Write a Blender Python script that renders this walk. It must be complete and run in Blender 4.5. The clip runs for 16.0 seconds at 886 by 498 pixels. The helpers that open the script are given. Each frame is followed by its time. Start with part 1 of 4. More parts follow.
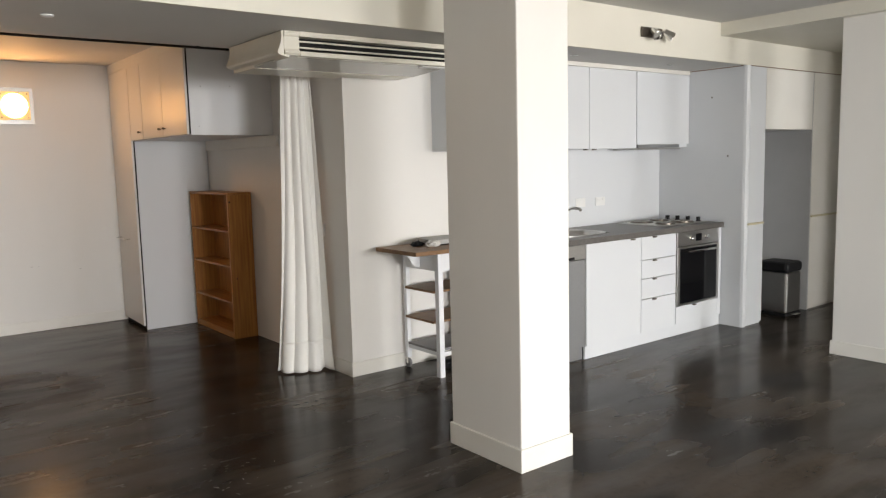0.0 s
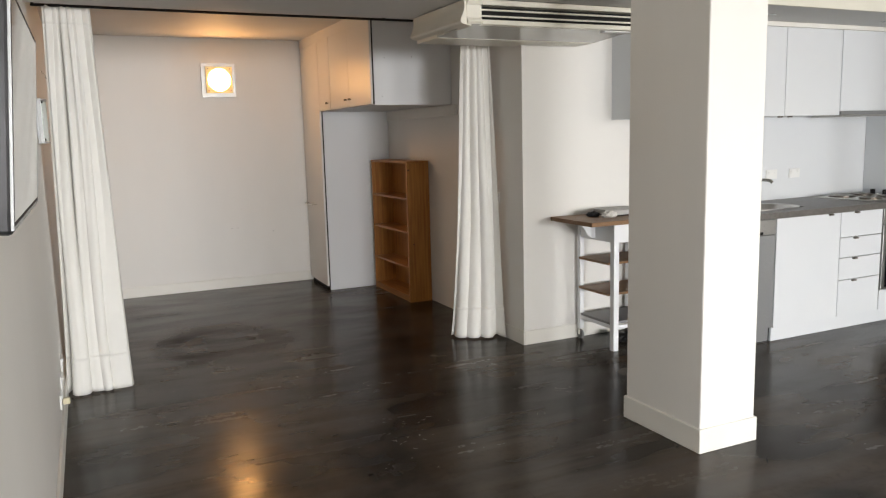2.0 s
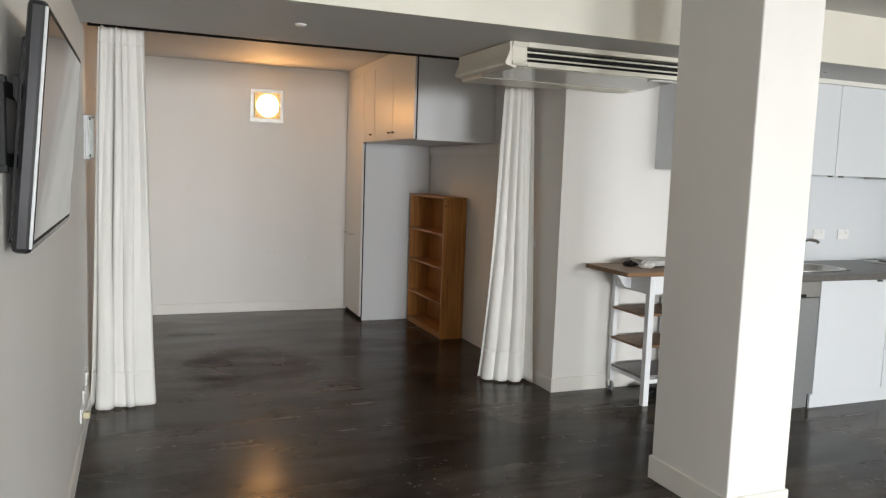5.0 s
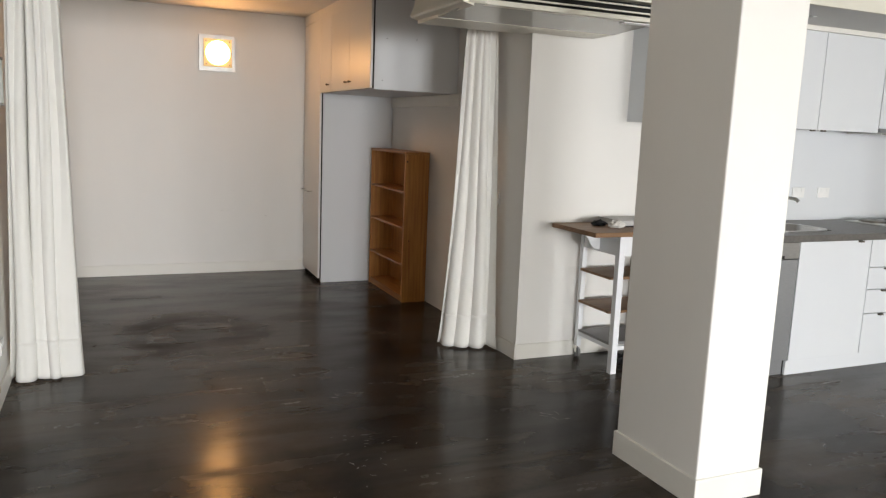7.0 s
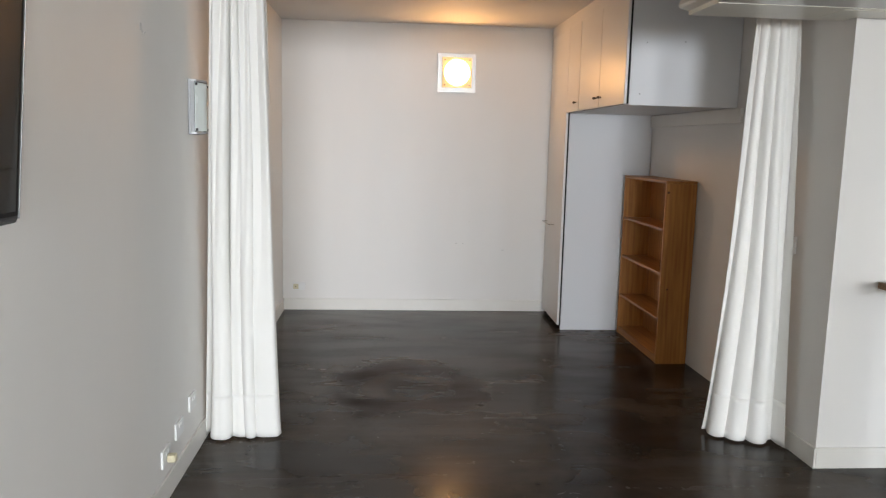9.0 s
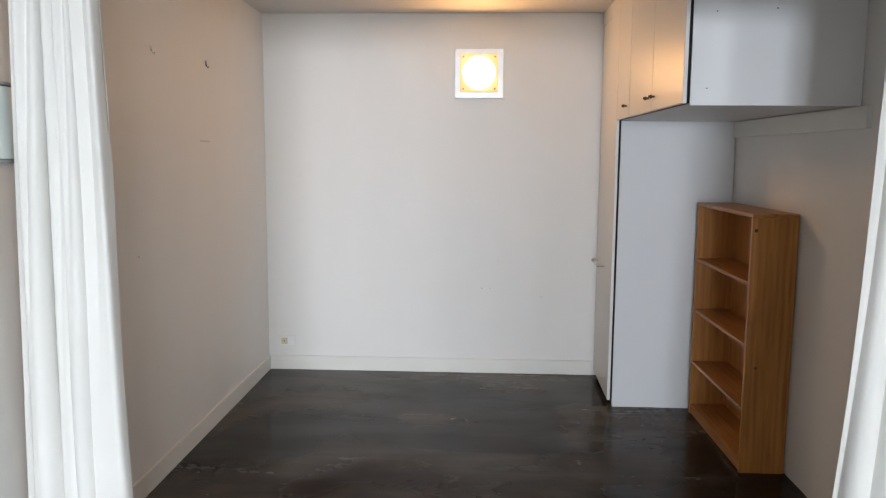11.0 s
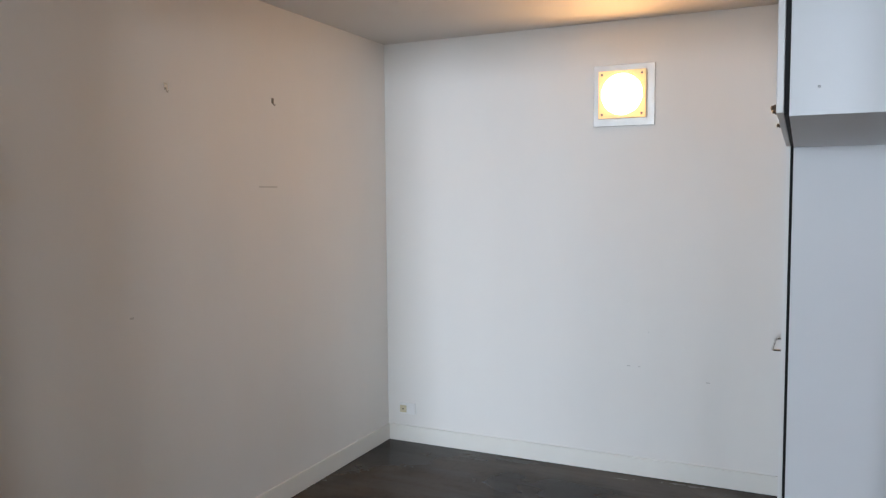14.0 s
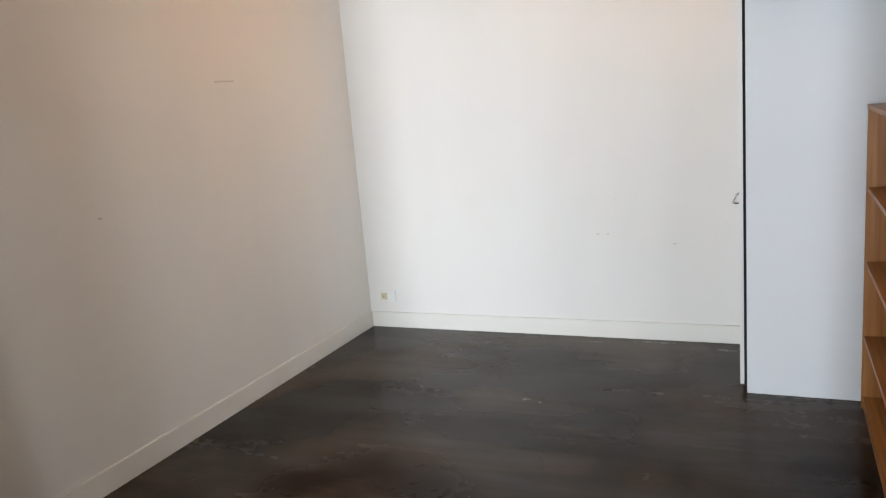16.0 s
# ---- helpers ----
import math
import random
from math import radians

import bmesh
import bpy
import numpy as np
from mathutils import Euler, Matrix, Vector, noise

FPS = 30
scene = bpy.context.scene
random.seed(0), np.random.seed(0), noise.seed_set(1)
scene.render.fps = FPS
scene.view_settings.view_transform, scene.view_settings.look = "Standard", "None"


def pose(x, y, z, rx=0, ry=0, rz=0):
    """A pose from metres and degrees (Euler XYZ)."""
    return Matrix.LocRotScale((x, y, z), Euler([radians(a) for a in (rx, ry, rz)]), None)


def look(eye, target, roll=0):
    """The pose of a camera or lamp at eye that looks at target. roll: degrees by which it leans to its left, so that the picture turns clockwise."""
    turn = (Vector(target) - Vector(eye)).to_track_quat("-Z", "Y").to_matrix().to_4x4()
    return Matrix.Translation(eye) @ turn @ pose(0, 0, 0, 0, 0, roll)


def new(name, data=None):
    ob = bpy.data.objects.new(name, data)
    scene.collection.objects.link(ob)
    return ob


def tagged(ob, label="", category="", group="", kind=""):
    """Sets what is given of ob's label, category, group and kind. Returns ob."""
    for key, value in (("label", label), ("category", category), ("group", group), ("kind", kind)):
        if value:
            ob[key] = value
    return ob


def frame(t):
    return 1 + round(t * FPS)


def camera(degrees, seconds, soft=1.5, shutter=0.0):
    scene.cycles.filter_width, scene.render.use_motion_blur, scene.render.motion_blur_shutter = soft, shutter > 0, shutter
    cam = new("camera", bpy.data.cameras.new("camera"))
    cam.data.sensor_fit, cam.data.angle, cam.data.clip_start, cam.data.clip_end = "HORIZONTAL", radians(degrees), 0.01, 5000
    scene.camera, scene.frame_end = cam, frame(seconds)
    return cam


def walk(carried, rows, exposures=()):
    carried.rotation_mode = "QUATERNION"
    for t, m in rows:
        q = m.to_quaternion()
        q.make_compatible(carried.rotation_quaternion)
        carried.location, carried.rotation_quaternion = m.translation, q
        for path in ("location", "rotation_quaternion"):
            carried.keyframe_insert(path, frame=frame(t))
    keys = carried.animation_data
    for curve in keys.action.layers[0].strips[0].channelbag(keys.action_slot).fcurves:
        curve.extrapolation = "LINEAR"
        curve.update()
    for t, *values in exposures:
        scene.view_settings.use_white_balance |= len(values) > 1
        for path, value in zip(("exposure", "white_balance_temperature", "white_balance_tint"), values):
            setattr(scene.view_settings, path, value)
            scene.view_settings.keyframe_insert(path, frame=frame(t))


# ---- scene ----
cam = camera(60.6, 16.0, soft=1.25)
PATH = [
    (0, (0.259, 0.232, 1.478), (1.475, 1.802, 1.247), -1.4),
    (0.5, (0.237, 0.234, 1.473), (1.306, 1.905, 1.217), -1.5),
    (1, (0.217, 0.247, 1.467), (1.162, 1.989, 1.2), -1.8),
    (1.5, (0.206, 0.241, 1.466), (1.075, 2.021, 1.185), -1.8),
    (2, (0.215, 0.25, 1.464), (1.051, 2.043, 1.169), -1.5),
    (2.5, (0.209, 0.245, 1.47), (1.03, 2.044, 1.166), -0.8),
    (3, (0.193, 0.262, 1.472), (0.889, 2.113, 1.173), 0.7),
    (3.5, (0.186, 0.272, 1.487), (0.797, 2.157, 1.218), 1.3),
    (4, (0.215, 0.292, 1.514), (0.817, 2.187, 1.294), 1.3),
    (4.5, (0.252, 0.287, 1.509), (0.895, 2.171, 1.314), 1.4),
    (5, (0.283, 0.282, 1.487), (1.027, 2.127, 1.28), 2.0),
    (5.2, (0.282, 0.316, 1.479), (1.094, 2.13, 1.262), 2.4),
    (7.3, (0.56, 0.593, 1.444), (1.34, 2.404, 1.113), 2.0),
    (7.5, (0.547, 0.624, 1.439), (1.242, 2.47, 1.106), 1.6),
    (8, (0.599, 0.844, 1.443), (1.104, 2.757, 1.148), 1.5),
    (8.5, (0.758, 1.14, 1.482), (1.082, 3.098, 1.236), 1.0),
    (9, (0.877, 1.45, 1.467), (1.03, 3.425, 1.19), 1.4),
    (9.2, (0.919, 1.596, 1.467), (1.037, 3.572, 1.183), 1.1),
    (11.3, (1.576, 3.01, 1.538), (1.418, 4.992, 1.316), 0.7),
    (11.5, (1.652, 3.14, 1.554), (1.438, 5.12, 1.374), 1.0),
    (12, (1.82, 3.4, 1.539), (1.482, 5.365, 1.381), 1.6),
    (12.5, (1.925, 3.651, 1.542), (1.515, 5.602, 1.382), 0.9),
    (13, (2.036, 3.817, 1.58), (1.469, 5.731, 1.465), -1.4),
    (13.5, (2.178, 3.887, 1.577), (1.415, 5.733, 1.487), -0.7),
    (14, (2.321, 3.89, 1.533), (1.472, 5.695, 1.391), -0.4),
    (14.5, (2.362, 3.871, 1.466), (1.468, 5.643, 1.219), -0.6),
    (15, (2.409, 3.835, 1.424), (1.46, 5.562, 1.088), -1.7),
    (15.5, (2.381, 3.811, 1.415), (1.509, 5.569, 1.03), -3.9),
    (16, (2.418, 3.862, 1.415), (1.61, 5.649, 1.025), -4.9),
]
walk(cam, [(t, look(eye, target, roll)) for t, eye, target, roll in PATH], [
    (0, -0.42, 7100, 12), (3.5, -0.40, 6850, 10), (5, -0.50, 6750, 9), (7.5, -0.40, 6950, 11), (8.5, -0.26, 6500, 10), (9, -0.20, 6450, 10), (11.5, -0.14, 6100, 9),
    (12.5, -0.01, 5900, 8), (13.5, -0.16, 5750, 6), (14, -0.18, 5750, 7), (14.5, -0.08, 5750, 7), (15, -0.07, 6000, 8), (16, 0.26, 6200, 8)])

# ---- world, window light ----
world = bpy.data.worlds.new("world")
scene.world = world
world.use_nodes = True
wn = world.node_tree
sky = wn.nodes.new("ShaderNodeTexSky")
sky.sky_type, sky.sun_disc, sky.sun_elevation, sky.sun_rotation = "NISHITA", False, radians(40), radians(140)
wn.links.new(sky.outputs[0], wn.nodes["Background"].inputs[0])
wn.nodes["Background"].inputs[1].default_value = 0.1


def area(name, m, sx, sy, power, colour, spread=180):
    d = bpy.data.lights.new(name, "AREA")
    d.shape, d.size, d.size_y, d.energy, d.color, d.spread = "RECTANGLE", sx, sy, power, colour, radians(spread)
    ob = new(name, d)
    ob.matrix_world = m
    return ob


SKY_TINT, STREET_TINT = (0.80, 0.89, 1.0), (1.0, 0.945, 0.86)
# daylight entering through the tall windows behind the walker: cool skylight falls, light off the street rises
for wx, wide, sky_power, street_power in ((1.35, 2.3, 330, 400), (5.8, 2.4, 280, 350)):
    area("window_skylight", look((wx, -10.96, 1.38), (wx, 1, -3.2)), wide, 2.04, sky_power, SKY_TINT, 90)
    area("window_daylight", look((wx, -10.98, 1.35), (wx, 1, 2.6)), wide, 2.1, street_power, STREET_TINT)
area("window_skylight", look((0.03, -2.0, 1.38), (3, -2.0, -0.1)), 2.4, 2.04, 105, (0.72, 0.86, 1.0), 130)
area("window_daylight", look((0.02, -2.0, 1.35), (3, -2.0, 1.5)), 2.5, 2.1, 80, STREET_TINT)
area("window_skylight", look((6.99, -2.8, 1.38), (4, -2.8, -0.1)), 2.4, 2.04, 115, (0.72, 0.86, 1.0), 140)
area("window_daylight", look((7.0, -2.8, 1.35), (4, -2.8, 1.5)), 2.5, 2.1, 105, STREET_TINT)

# ---- materials ----


def mat(name, colour, rough=0.5, metal=0.0, second=None, scale=6.0, bump=0.0, bump_scale=60.0, stretch=(1, 1, 1), rough_var=0.08, spec=0.5, coat=0.0, contrast=(0.35, 0.65)):
    m = bpy.data.materials.new(name)
    m.use_nodes = True
    t = m.node_tree
    N, L = t.nodes, t.links
    b = N["Principled BSDF"]
    b.inputs["Metallic"].default_value = metal
    b.inputs["Specular IOR Level"].default_value = spec
    b.inputs["Coat Weight"].default_value = coat
    co = N.new("ShaderNodeTexCoord")
    mp = N.new("ShaderNodeMapping")
    mp.inputs["Scale"].default_value = stretch
    L.new(co.outputs["Object"], mp.inputs[0])
    n1 = N.new("ShaderNodeTexNoise")
    n1.inputs["Scale"].default_value, n1.inputs["Detail"].default_value = scale, 5
    L.new(mp.outputs[0], n1.inputs[0])
    r = N.new("ShaderNodeValToRGB")
    second = second or tuple(c * 0.93 for c in colour)
    r.color_ramp.elements[0].position, r.color_ramp.elements[1].position = contrast
    r.color_ramp.elements[0].color, r.color_ramp.elements[1].color = (*second, 1), (*colour, 1)
    L.new(n1.outputs[0], r.inputs[0])
    L.new(r.outputs[0], b.inputs["Base Color"])
    mr = N.new("ShaderNodeMapRange")
    mr.inputs[3].default_value, mr.inputs[4].default_value = max(0.02, rough - rough_var), min(1, rough + rough_var)
    L.new(n1.outputs[0], mr.inputs[0])
    L.new(mr.outputs[0], b.inputs["Roughness"])
    if bump:
        n2 = N.new("ShaderNodeTexNoise")
        n2.inputs["Scale"].default_value, n2.inputs["Detail"].default_value = bump_scale, 3
        L.new(mp.outputs[0], n2.inputs[0])
        bp = N.new("ShaderNodeBump")
        bp.inputs["Strength"].default_value, bp.inputs["Distance"].default_value = bump, 0.002
        L.new(n2.outputs[0], bp.inputs["Height"])
        L.new(bp.outputs[0], b.inputs["Normal"])
    return m


def wood(name, light, dark, axis, rough=0.42):
    """Pine or beech: long streaks along one axis, with wavy growth rings and a few knots."""
    m = bpy.data.materials.new(name)
    m.use_nodes = True
    t = m.node_tree
    N, L = t.nodes, t.links
    b = N["Principled BSDF"]
    co = N.new("ShaderNodeTexCoord")
    info = N.new("ShaderNodeObjectInfo")
    off = N.new("ShaderNodeVectorMath")
    off.operation = "MULTIPLY_ADD"
    L.new(info.outputs["Random"], off.inputs[0])
    off.inputs[1].default_value = (3.1, 5.7, 2.3)
    L.new(co.outputs["Object"], off.inputs[2])
    mp = N.new("ShaderNodeMapping")
    s = [9.0, 9.0, 9.0]
    s[axis] = 0.55
    mp.inputs["Scale"].default_value = s
    L.new(off.outputs[0], mp.inputs[0])
    w = N.new("ShaderNodeTexWave")
    w.wave_type, w.rings_direction = "RINGS", "XYZ"[axis]
    w.inputs["Scale"].default_value, w.inputs["Distortion"].default_value = 1.9, 3.2
    w.inputs["Detail"].default_value, w.inputs["Detail Scale"].default_value = 2.0, 0.8
    L.new(mp.outputs[0], w.inputs[0])
    n = N.new("ShaderNodeTexNoise")
    n.inputs["Scale"].default_value, n.inputs["Detail"].default_value = 5.0, 6
    L.new(mp.outputs[0], n.inputs[0])
    mx = N.new("ShaderNodeMath")
    mx.operation = "MULTIPLY_ADD"
    L.new(w.outputs["Fac"], mx.inputs[0])
    mx.inputs[1].default_value = 0.13
    L.new(n.outputs[0], mx.inputs[2])
    r = N.new("ShaderNodeValToRGB")
    r.color_ramp.elements[0].position, r.color_ramp.elements[1].position = 0.36, 0.80
    r.color_ramp.elements[0].color, r.color_ramp.elements[1].color = (*light, 1), (*dark, 1)
    L.new(mx.outputs[0], r.inputs[0])
    L.new(r.outputs[0], b.inputs["Base Color"])
    b.inputs["Roughness"].default_value = rough
    b.inputs["Specular IOR Level"].default_value = 0.4
    bp = N.new("ShaderNodeBump")
    bp.inputs["Strength"].default_value, bp.inputs["Distance"].default_value = 0.15, 0.001
    L.new(mx.outputs[0], bp.inputs["Height"])
    L.new(bp.outputs[0], b.inputs["Normal"])
    return m


def concrete():
    """Dark sealed concrete: trowel swirls, cloudy patches, hairline cracks and a dried ring stain."""
    m = bpy.data.materials.new("polished_concrete")
    m.use_nodes = True
    t = m.node_tree
    N, L = t.nodes, t.links
    b = N["Principled BSDF"]
    g = N.new("ShaderNodeNewGeometry")

    def noise_tex(scale, detail, dist=0.0, stretch=(1, 1, 1), turn=0.0):
        mp = N.new("ShaderNodeMapping")
        mp.inputs["Scale"].default_value, mp.inputs["Rotation"].default_value = stretch, (0, 0, turn)
        L.new(g.outputs["Position"], mp.inputs[0])
        n = N.new("ShaderNodeTexNoise")
        n.inputs["Scale"].default_value, n.inputs["Detail"].default_value, n.inputs["Distortion"].default_value = scale, detail, dist
        L.new(mp.outputs[0], n.inputs[0])
        return n.outputs[0]

    def math_node(op, a, c, d=None):
        k = N.new("ShaderNodeMath")
        k.operation = op
        for i, v in enumerate((a, c, d)):
            if v is None:
                continue
            if isinstance(v, (int, float)):
                k.inputs[i].default_value = v
            else:
                L.new(v, k.inputs[i])
        return k.outputs[0]

    def mix(fac, a, c):
        k = N.new("ShaderNodeMix")
        k.data_type = "RGBA"
        for i, v in ((0, fac), (6, a), (7, c)):
            if isinstance(v, tuple):
                k.inputs[i].default_value = (*v, 1)
            elif isinstance(v, (int, float)):
                k.inputs[i].default_value = v
            else:
                L.new(v, k.inputs[i])
        return k.outputs[2]

    def ramp(v, lo, hi):
        k = N.new("ShaderNodeMapRange")
        k.interpolation_type = "SMOOTHSTEP"
        k.inputs[1].default_value, k.inputs[2].default_value = lo, hi
        L.new(v, k.inputs[0])
        return k.outputs[0]

    def vein(scale, dist, stretch, turn, width):
        """Thin wandering lines where a noise field crosses its middle."""
        return math_node("SUBTRACT", 1.0, ramp(math_node("ABSOLUTE", math_node("SUBTRACT", noise_tex(scale, 0.6, dist, stretch, turn), 0.5), 0), 0.0, width))

    cloud = noise_tex(1.1, 3, 0.35)
    swirl = noise_tex(1.7, 4, 0.15, (0.45, 1.5, 1), 0.35)
    fine = noise_tex(28, 4)
    grit = noise_tex(140, 2)
    col = mix(ramp(cloud, 0.32, 0.68), FLOOR_DARK, FLOOR_LIGHT)
    col = mix(math_node("MULTIPLY", ramp(swirl, 0.42, 0.70), 0.6), col, FLOOR_WARM)
    col = mix(math_node("MULTIPLY", ramp(fine, 0.45, 0.8), 0.3), col, (0.012, 0.010, 0.009))
    # long pale trowel drags, and darker wet-looking patches
    streak = noise_tex(2.6, 4, 0.08, (0.32, 2.4, 1), -0.15)
    drag = noise_tex(3.4, 4, 0.12, (0.28, 1.9, 1), 0.55)
    col = mix(math_node("MULTIPLY", ramp(streak, 0.45, 0.64), 0.50), col, (0.092, 0.074, 0.059))
    col = mix(math_node("MULTIPLY", ramp(drag, 0.48, 0.64), 0.45), col, (0.080, 0.069, 0.060))
    col = mix(math_node("MULTIPLY", ramp(noise_tex(1.2, 4, 0.2), 0.42, 0.64), 0.75), col, (0.010, 0.0085, 0.008))
    # hairline cracks and old scratches
    crack = math_node("MULTIPLY", vein(0.9, 0.0, (1, 1, 1), 0.2, 0.0016), ramp(noise_tex(1.3, 2, 0.2, (1, 1, 1), 1.0), 0.50, 0.58))
    scrape = math_node("MULTIPLY", vein(1.5, 0.0, (0.5, 1.6, 1), 0.9, 0.0016), ramp(noise_tex(1.9, 2, 0.2, (1, 1, 1), 2.0), 0.53, 0.60))
    col = mix(math_node("MULTIPLY", math_node("MAXIMUM", crack, scrape), 0.3), col, (0.007, 0.006, 0.006))
    # dried ring stain in the alcove
    near = N.new("ShaderNodeVectorMath")
    near.operation = "MULTIPLY_ADD"
    nr = N.new("ShaderNodeTexNoise")
    nr.inputs["Scale"].default_value, nr.inputs["Detail"].default_value = 3.0, 5
    L.new(g.outputs["Position"], nr.inputs[0])
    L.new(nr.outputs["Color"], near.inputs[0])
    near.inputs[1].default_value = (0.34, 0.34, 0.0)
    L.new(g.outputs["Position"], near.inputs[2])
    sub = N.new("ShaderNodeVectorMath")
    sub.operation = "DISTANCE"
    L.new(near.outputs[0], sub.inputs[0])
    sub.inputs[1].default_value = (1.03 + 0.17, 5.89 + 0.17, 0.0)
    away = sub.outputs["Value"]
    ring = math_node("MULTIPLY", ramp(away, 0.22, 0.33), math_node("SUBTRACT", 1.0, ramp(away, 0.40, 0.60)))
    blot = math_node("SUBTRACT", 1.0, ramp(away, 0.34, 0.58))
    inner = math_node("SUBTRACT", 1.0, ramp(away, 0.16, 0.32))
    rim = math_node("MULTIPLY", ramp(away, 0.17, 0.23), math_node("SUBTRACT", 1.0, ramp(away, 0.25, 0.31)))
    col = mix(math_node("MULTIPLY", inner, 0.4), col, (0.060, 0.038, 0.025))
    col = mix(math_node("MULTIPLY", math_node("MULTIPLY", ring, ramp(swirl, 0.15, 0.5)), 0.75), col, (0.030, 0.016, 0.010))
    col = mix(math_node("MULTIPLY", math_node("MULTIPLY", rim, ramp(streak, 0.3, 0.55)), 0.5), col, (0.105, 0.068, 0.045))
    L.new(col, b.inputs["Base Color"])
    # the sealer is worn thin in patches, so the sheen breaks up
    sheen = noise_tex(3.0, 5, 0.15, (0.5, 1.6, 1), 0.15)
    rough = math_node("ADD", math_node("ADD", math_node("MULTIPLY_ADD", swirl, 0.20, FLOOR_ROUGH), math_node("MULTIPLY", fine, 0.08)), math_node("MULTIPLY", ramp(streak, 0.5, 0.75), 0.08))
    rough = math_node("ADD", rough, math_node("MULTIPLY_ADD", ring, 0.10, math_node("MULTIPLY_ADD", ramp(sheen, 0.36, 0.62), -0.05, 0.05)))
    L.new(rough, b.inputs["Roughness"])
    L.new(math_node("MULTIPLY_ADD", ramp(cloud, 0.3, 0.7), -0.07, math_node("MULTIPLY_ADD", blot, -0.08, math_node("MULTIPLY_ADD", ramp(sheen, 0.36, 0.62), 0.06, 0.14))), b.inputs["Specular IOR Level"])
    bp = N.new("ShaderNodeBump")
    bp.inputs["Strength"].default_value, bp.inputs["Distance"].default_value = 0.25, 0.004
    relief = math_node("MULTIPLY_ADD", fine, 0.045, math_node("MULTIPLY", grit, 0.012))
    relief = math_node("ADD", relief, math_node("MULTIPLY", noise_tex(1.6, 1.0, 0.2), 0.9))
    L.new(relief, bp.inputs["Height"])
    L.new(bp.outputs[0], b.inputs["Normal"])
    return m


def glow(name, colour, strength):
    m = bpy.data.materials.new(name)
    m.use_nodes = True
    b = m.node_tree.nodes["Principled BSDF"]
    b.inputs["Base Color"].default_value = (*colour, 1)
    b.inputs["Emission Color"].default_value = (*colour, 1)
    b.inputs["Emission Strength"].default_value = strength
    return m


FLOOR_DARK, FLOOR_LIGHT, FLOOR_WARM, FLOOR_ROUGH = (0.021, 0.016, 0.0120), (0.065, 0.050, 0.038), (0.092, 0.067, 0.048), 0.05
CONCRETE = concrete()
WALL = mat("wall_paint", (0.78, 0.765, 0.735), 0.55, second=(0.745, 0.73, 0.70), scale=1.6, bump=0.12, bump_scale=150, contrast=(0.3, 0.7), stretch=(1.3, 1.3, 0.35))
CEIL = mat("ceiling_paint", (0.66, 0.65, 0.63), 0.7, second=(0.63, 0.62, 0.60), scale=1.5, bump=0.1, bump_scale=150)
BULKHEAD = mat("cream_wall_paint", (0.73, 0.705, 0.625), 0.55, second=(0.69, 0.665, 0.585), scale=1.6, bump=0.1, bump_scale=150)
CREAM = mat("cream_gloss_paint", (0.77, 0.755, 0.71), 0.38, second=(0.74, 0.72, 0.67), scale=3, bump=0.1, bump_scale=90)
LAMINATE = mat("white_laminate", (0.76, 0.775, 0.795), 0.48, second=(0.76, 0.77, 0.79), scale=2, bump=0.03, bump_scale=120)
KITCHEN = mat("white_kitchen_laminate", (0.67, 0.69, 0.71), 0.42, second=(0.655, 0.675, 0.70), scale=2, bump=0.03, bump_scale=120)
DOOR = mat("white_door_enamel", (0.77, 0.76, 0.74), 0.40, second=(0.755, 0.745, 0.725), scale=2.5, bump=0.04, bump_scale=140, rough_var=0.015)
BLACK = mat("black_plastic", (0.008, 0.008, 0.009), 0.5, scale=20, bump=0.05, spec=0.25)
# near-black: paints the shade in gaps and hollows, plus some truly black parts
GAP = mat("dark_gap", (0.006, 0.006, 0.006), 0.8)
FABRIC = mat("white_cotton", (0.81, 0.80, 0.77), 0.9, second=(0.785, 0.775, 0.74), scale=5, bump=0.15, bump_scale=420, spec=0.15)
PINE = wood("pine_upright", (0.46, 0.205, 0.050), (0.29, 0.105, 0.023), 2)
KNOT = mat("pine_knot", (0.05, 0.018, 0.006), 0.6, second=(0.09, 0.035, 0.012), scale=60)
PINE_Y = wood("pine_level", (0.44, 0.20, 0.050), (0.27, 0.102, 0.023), 1)
OAK = wood("oiled_beech", (0.26, 0.145, 0.07), (0.16, 0.08, 0.036), 0, 0.5)
STEEL = mat("brushed_steel", (0.56, 0.55, 0.53), 0.32, 1.0, second=(0.47, 0.46, 0.45), scale=30, stretch=(1, 1, 18), rough_var=0.1)
DIM_STEEL = mat("grey_steel", (0.33, 0.335, 0.34), 0.42, 0.6, second=(0.29, 0.295, 0.30), scale=30, stretch=(1, 1, 18))
CHROME = mat("chrome", (0.75, 0.74, 0.72), 0.14, 1.0, scale=10, rough_var=0.04)
SATIN = mat("satin_aluminium", (0.60, 0.59, 0.57), 0.45, 0.6, second=(0.54, 0.53, 0.51), scale=12)
BRONZE = mat("aged_pewter", (0.16, 0.14, 0.12), 0.35, 0.9, scale=40)
BENCH = mat("grey_laminate_top", (0.125, 0.115, 0.105), 0.4, second=(0.095, 0.087, 0.08), scale=40, bump=0.05)
GLASS_BLACK = mat("black_glass", (0.006, 0.006, 0.007), 0.08, scale=4, rough_var=0.02, spec=0.25)
SCREEN = mat("tv_screen", (0.008, 0.008, 0.009), 0.05, scale=3, rough_var=0.01)
BEZEL = mat("grey_metal_bezel", (0.030, 0.030, 0.033), 0.26, 0.4, scale=8, spec=0.4)
AC_WHITE = mat("cream_plastic", (0.74, 0.71, 0.63), 0.33, second=(0.70, 0.67, 0.58), scale=4, bump=0.03)
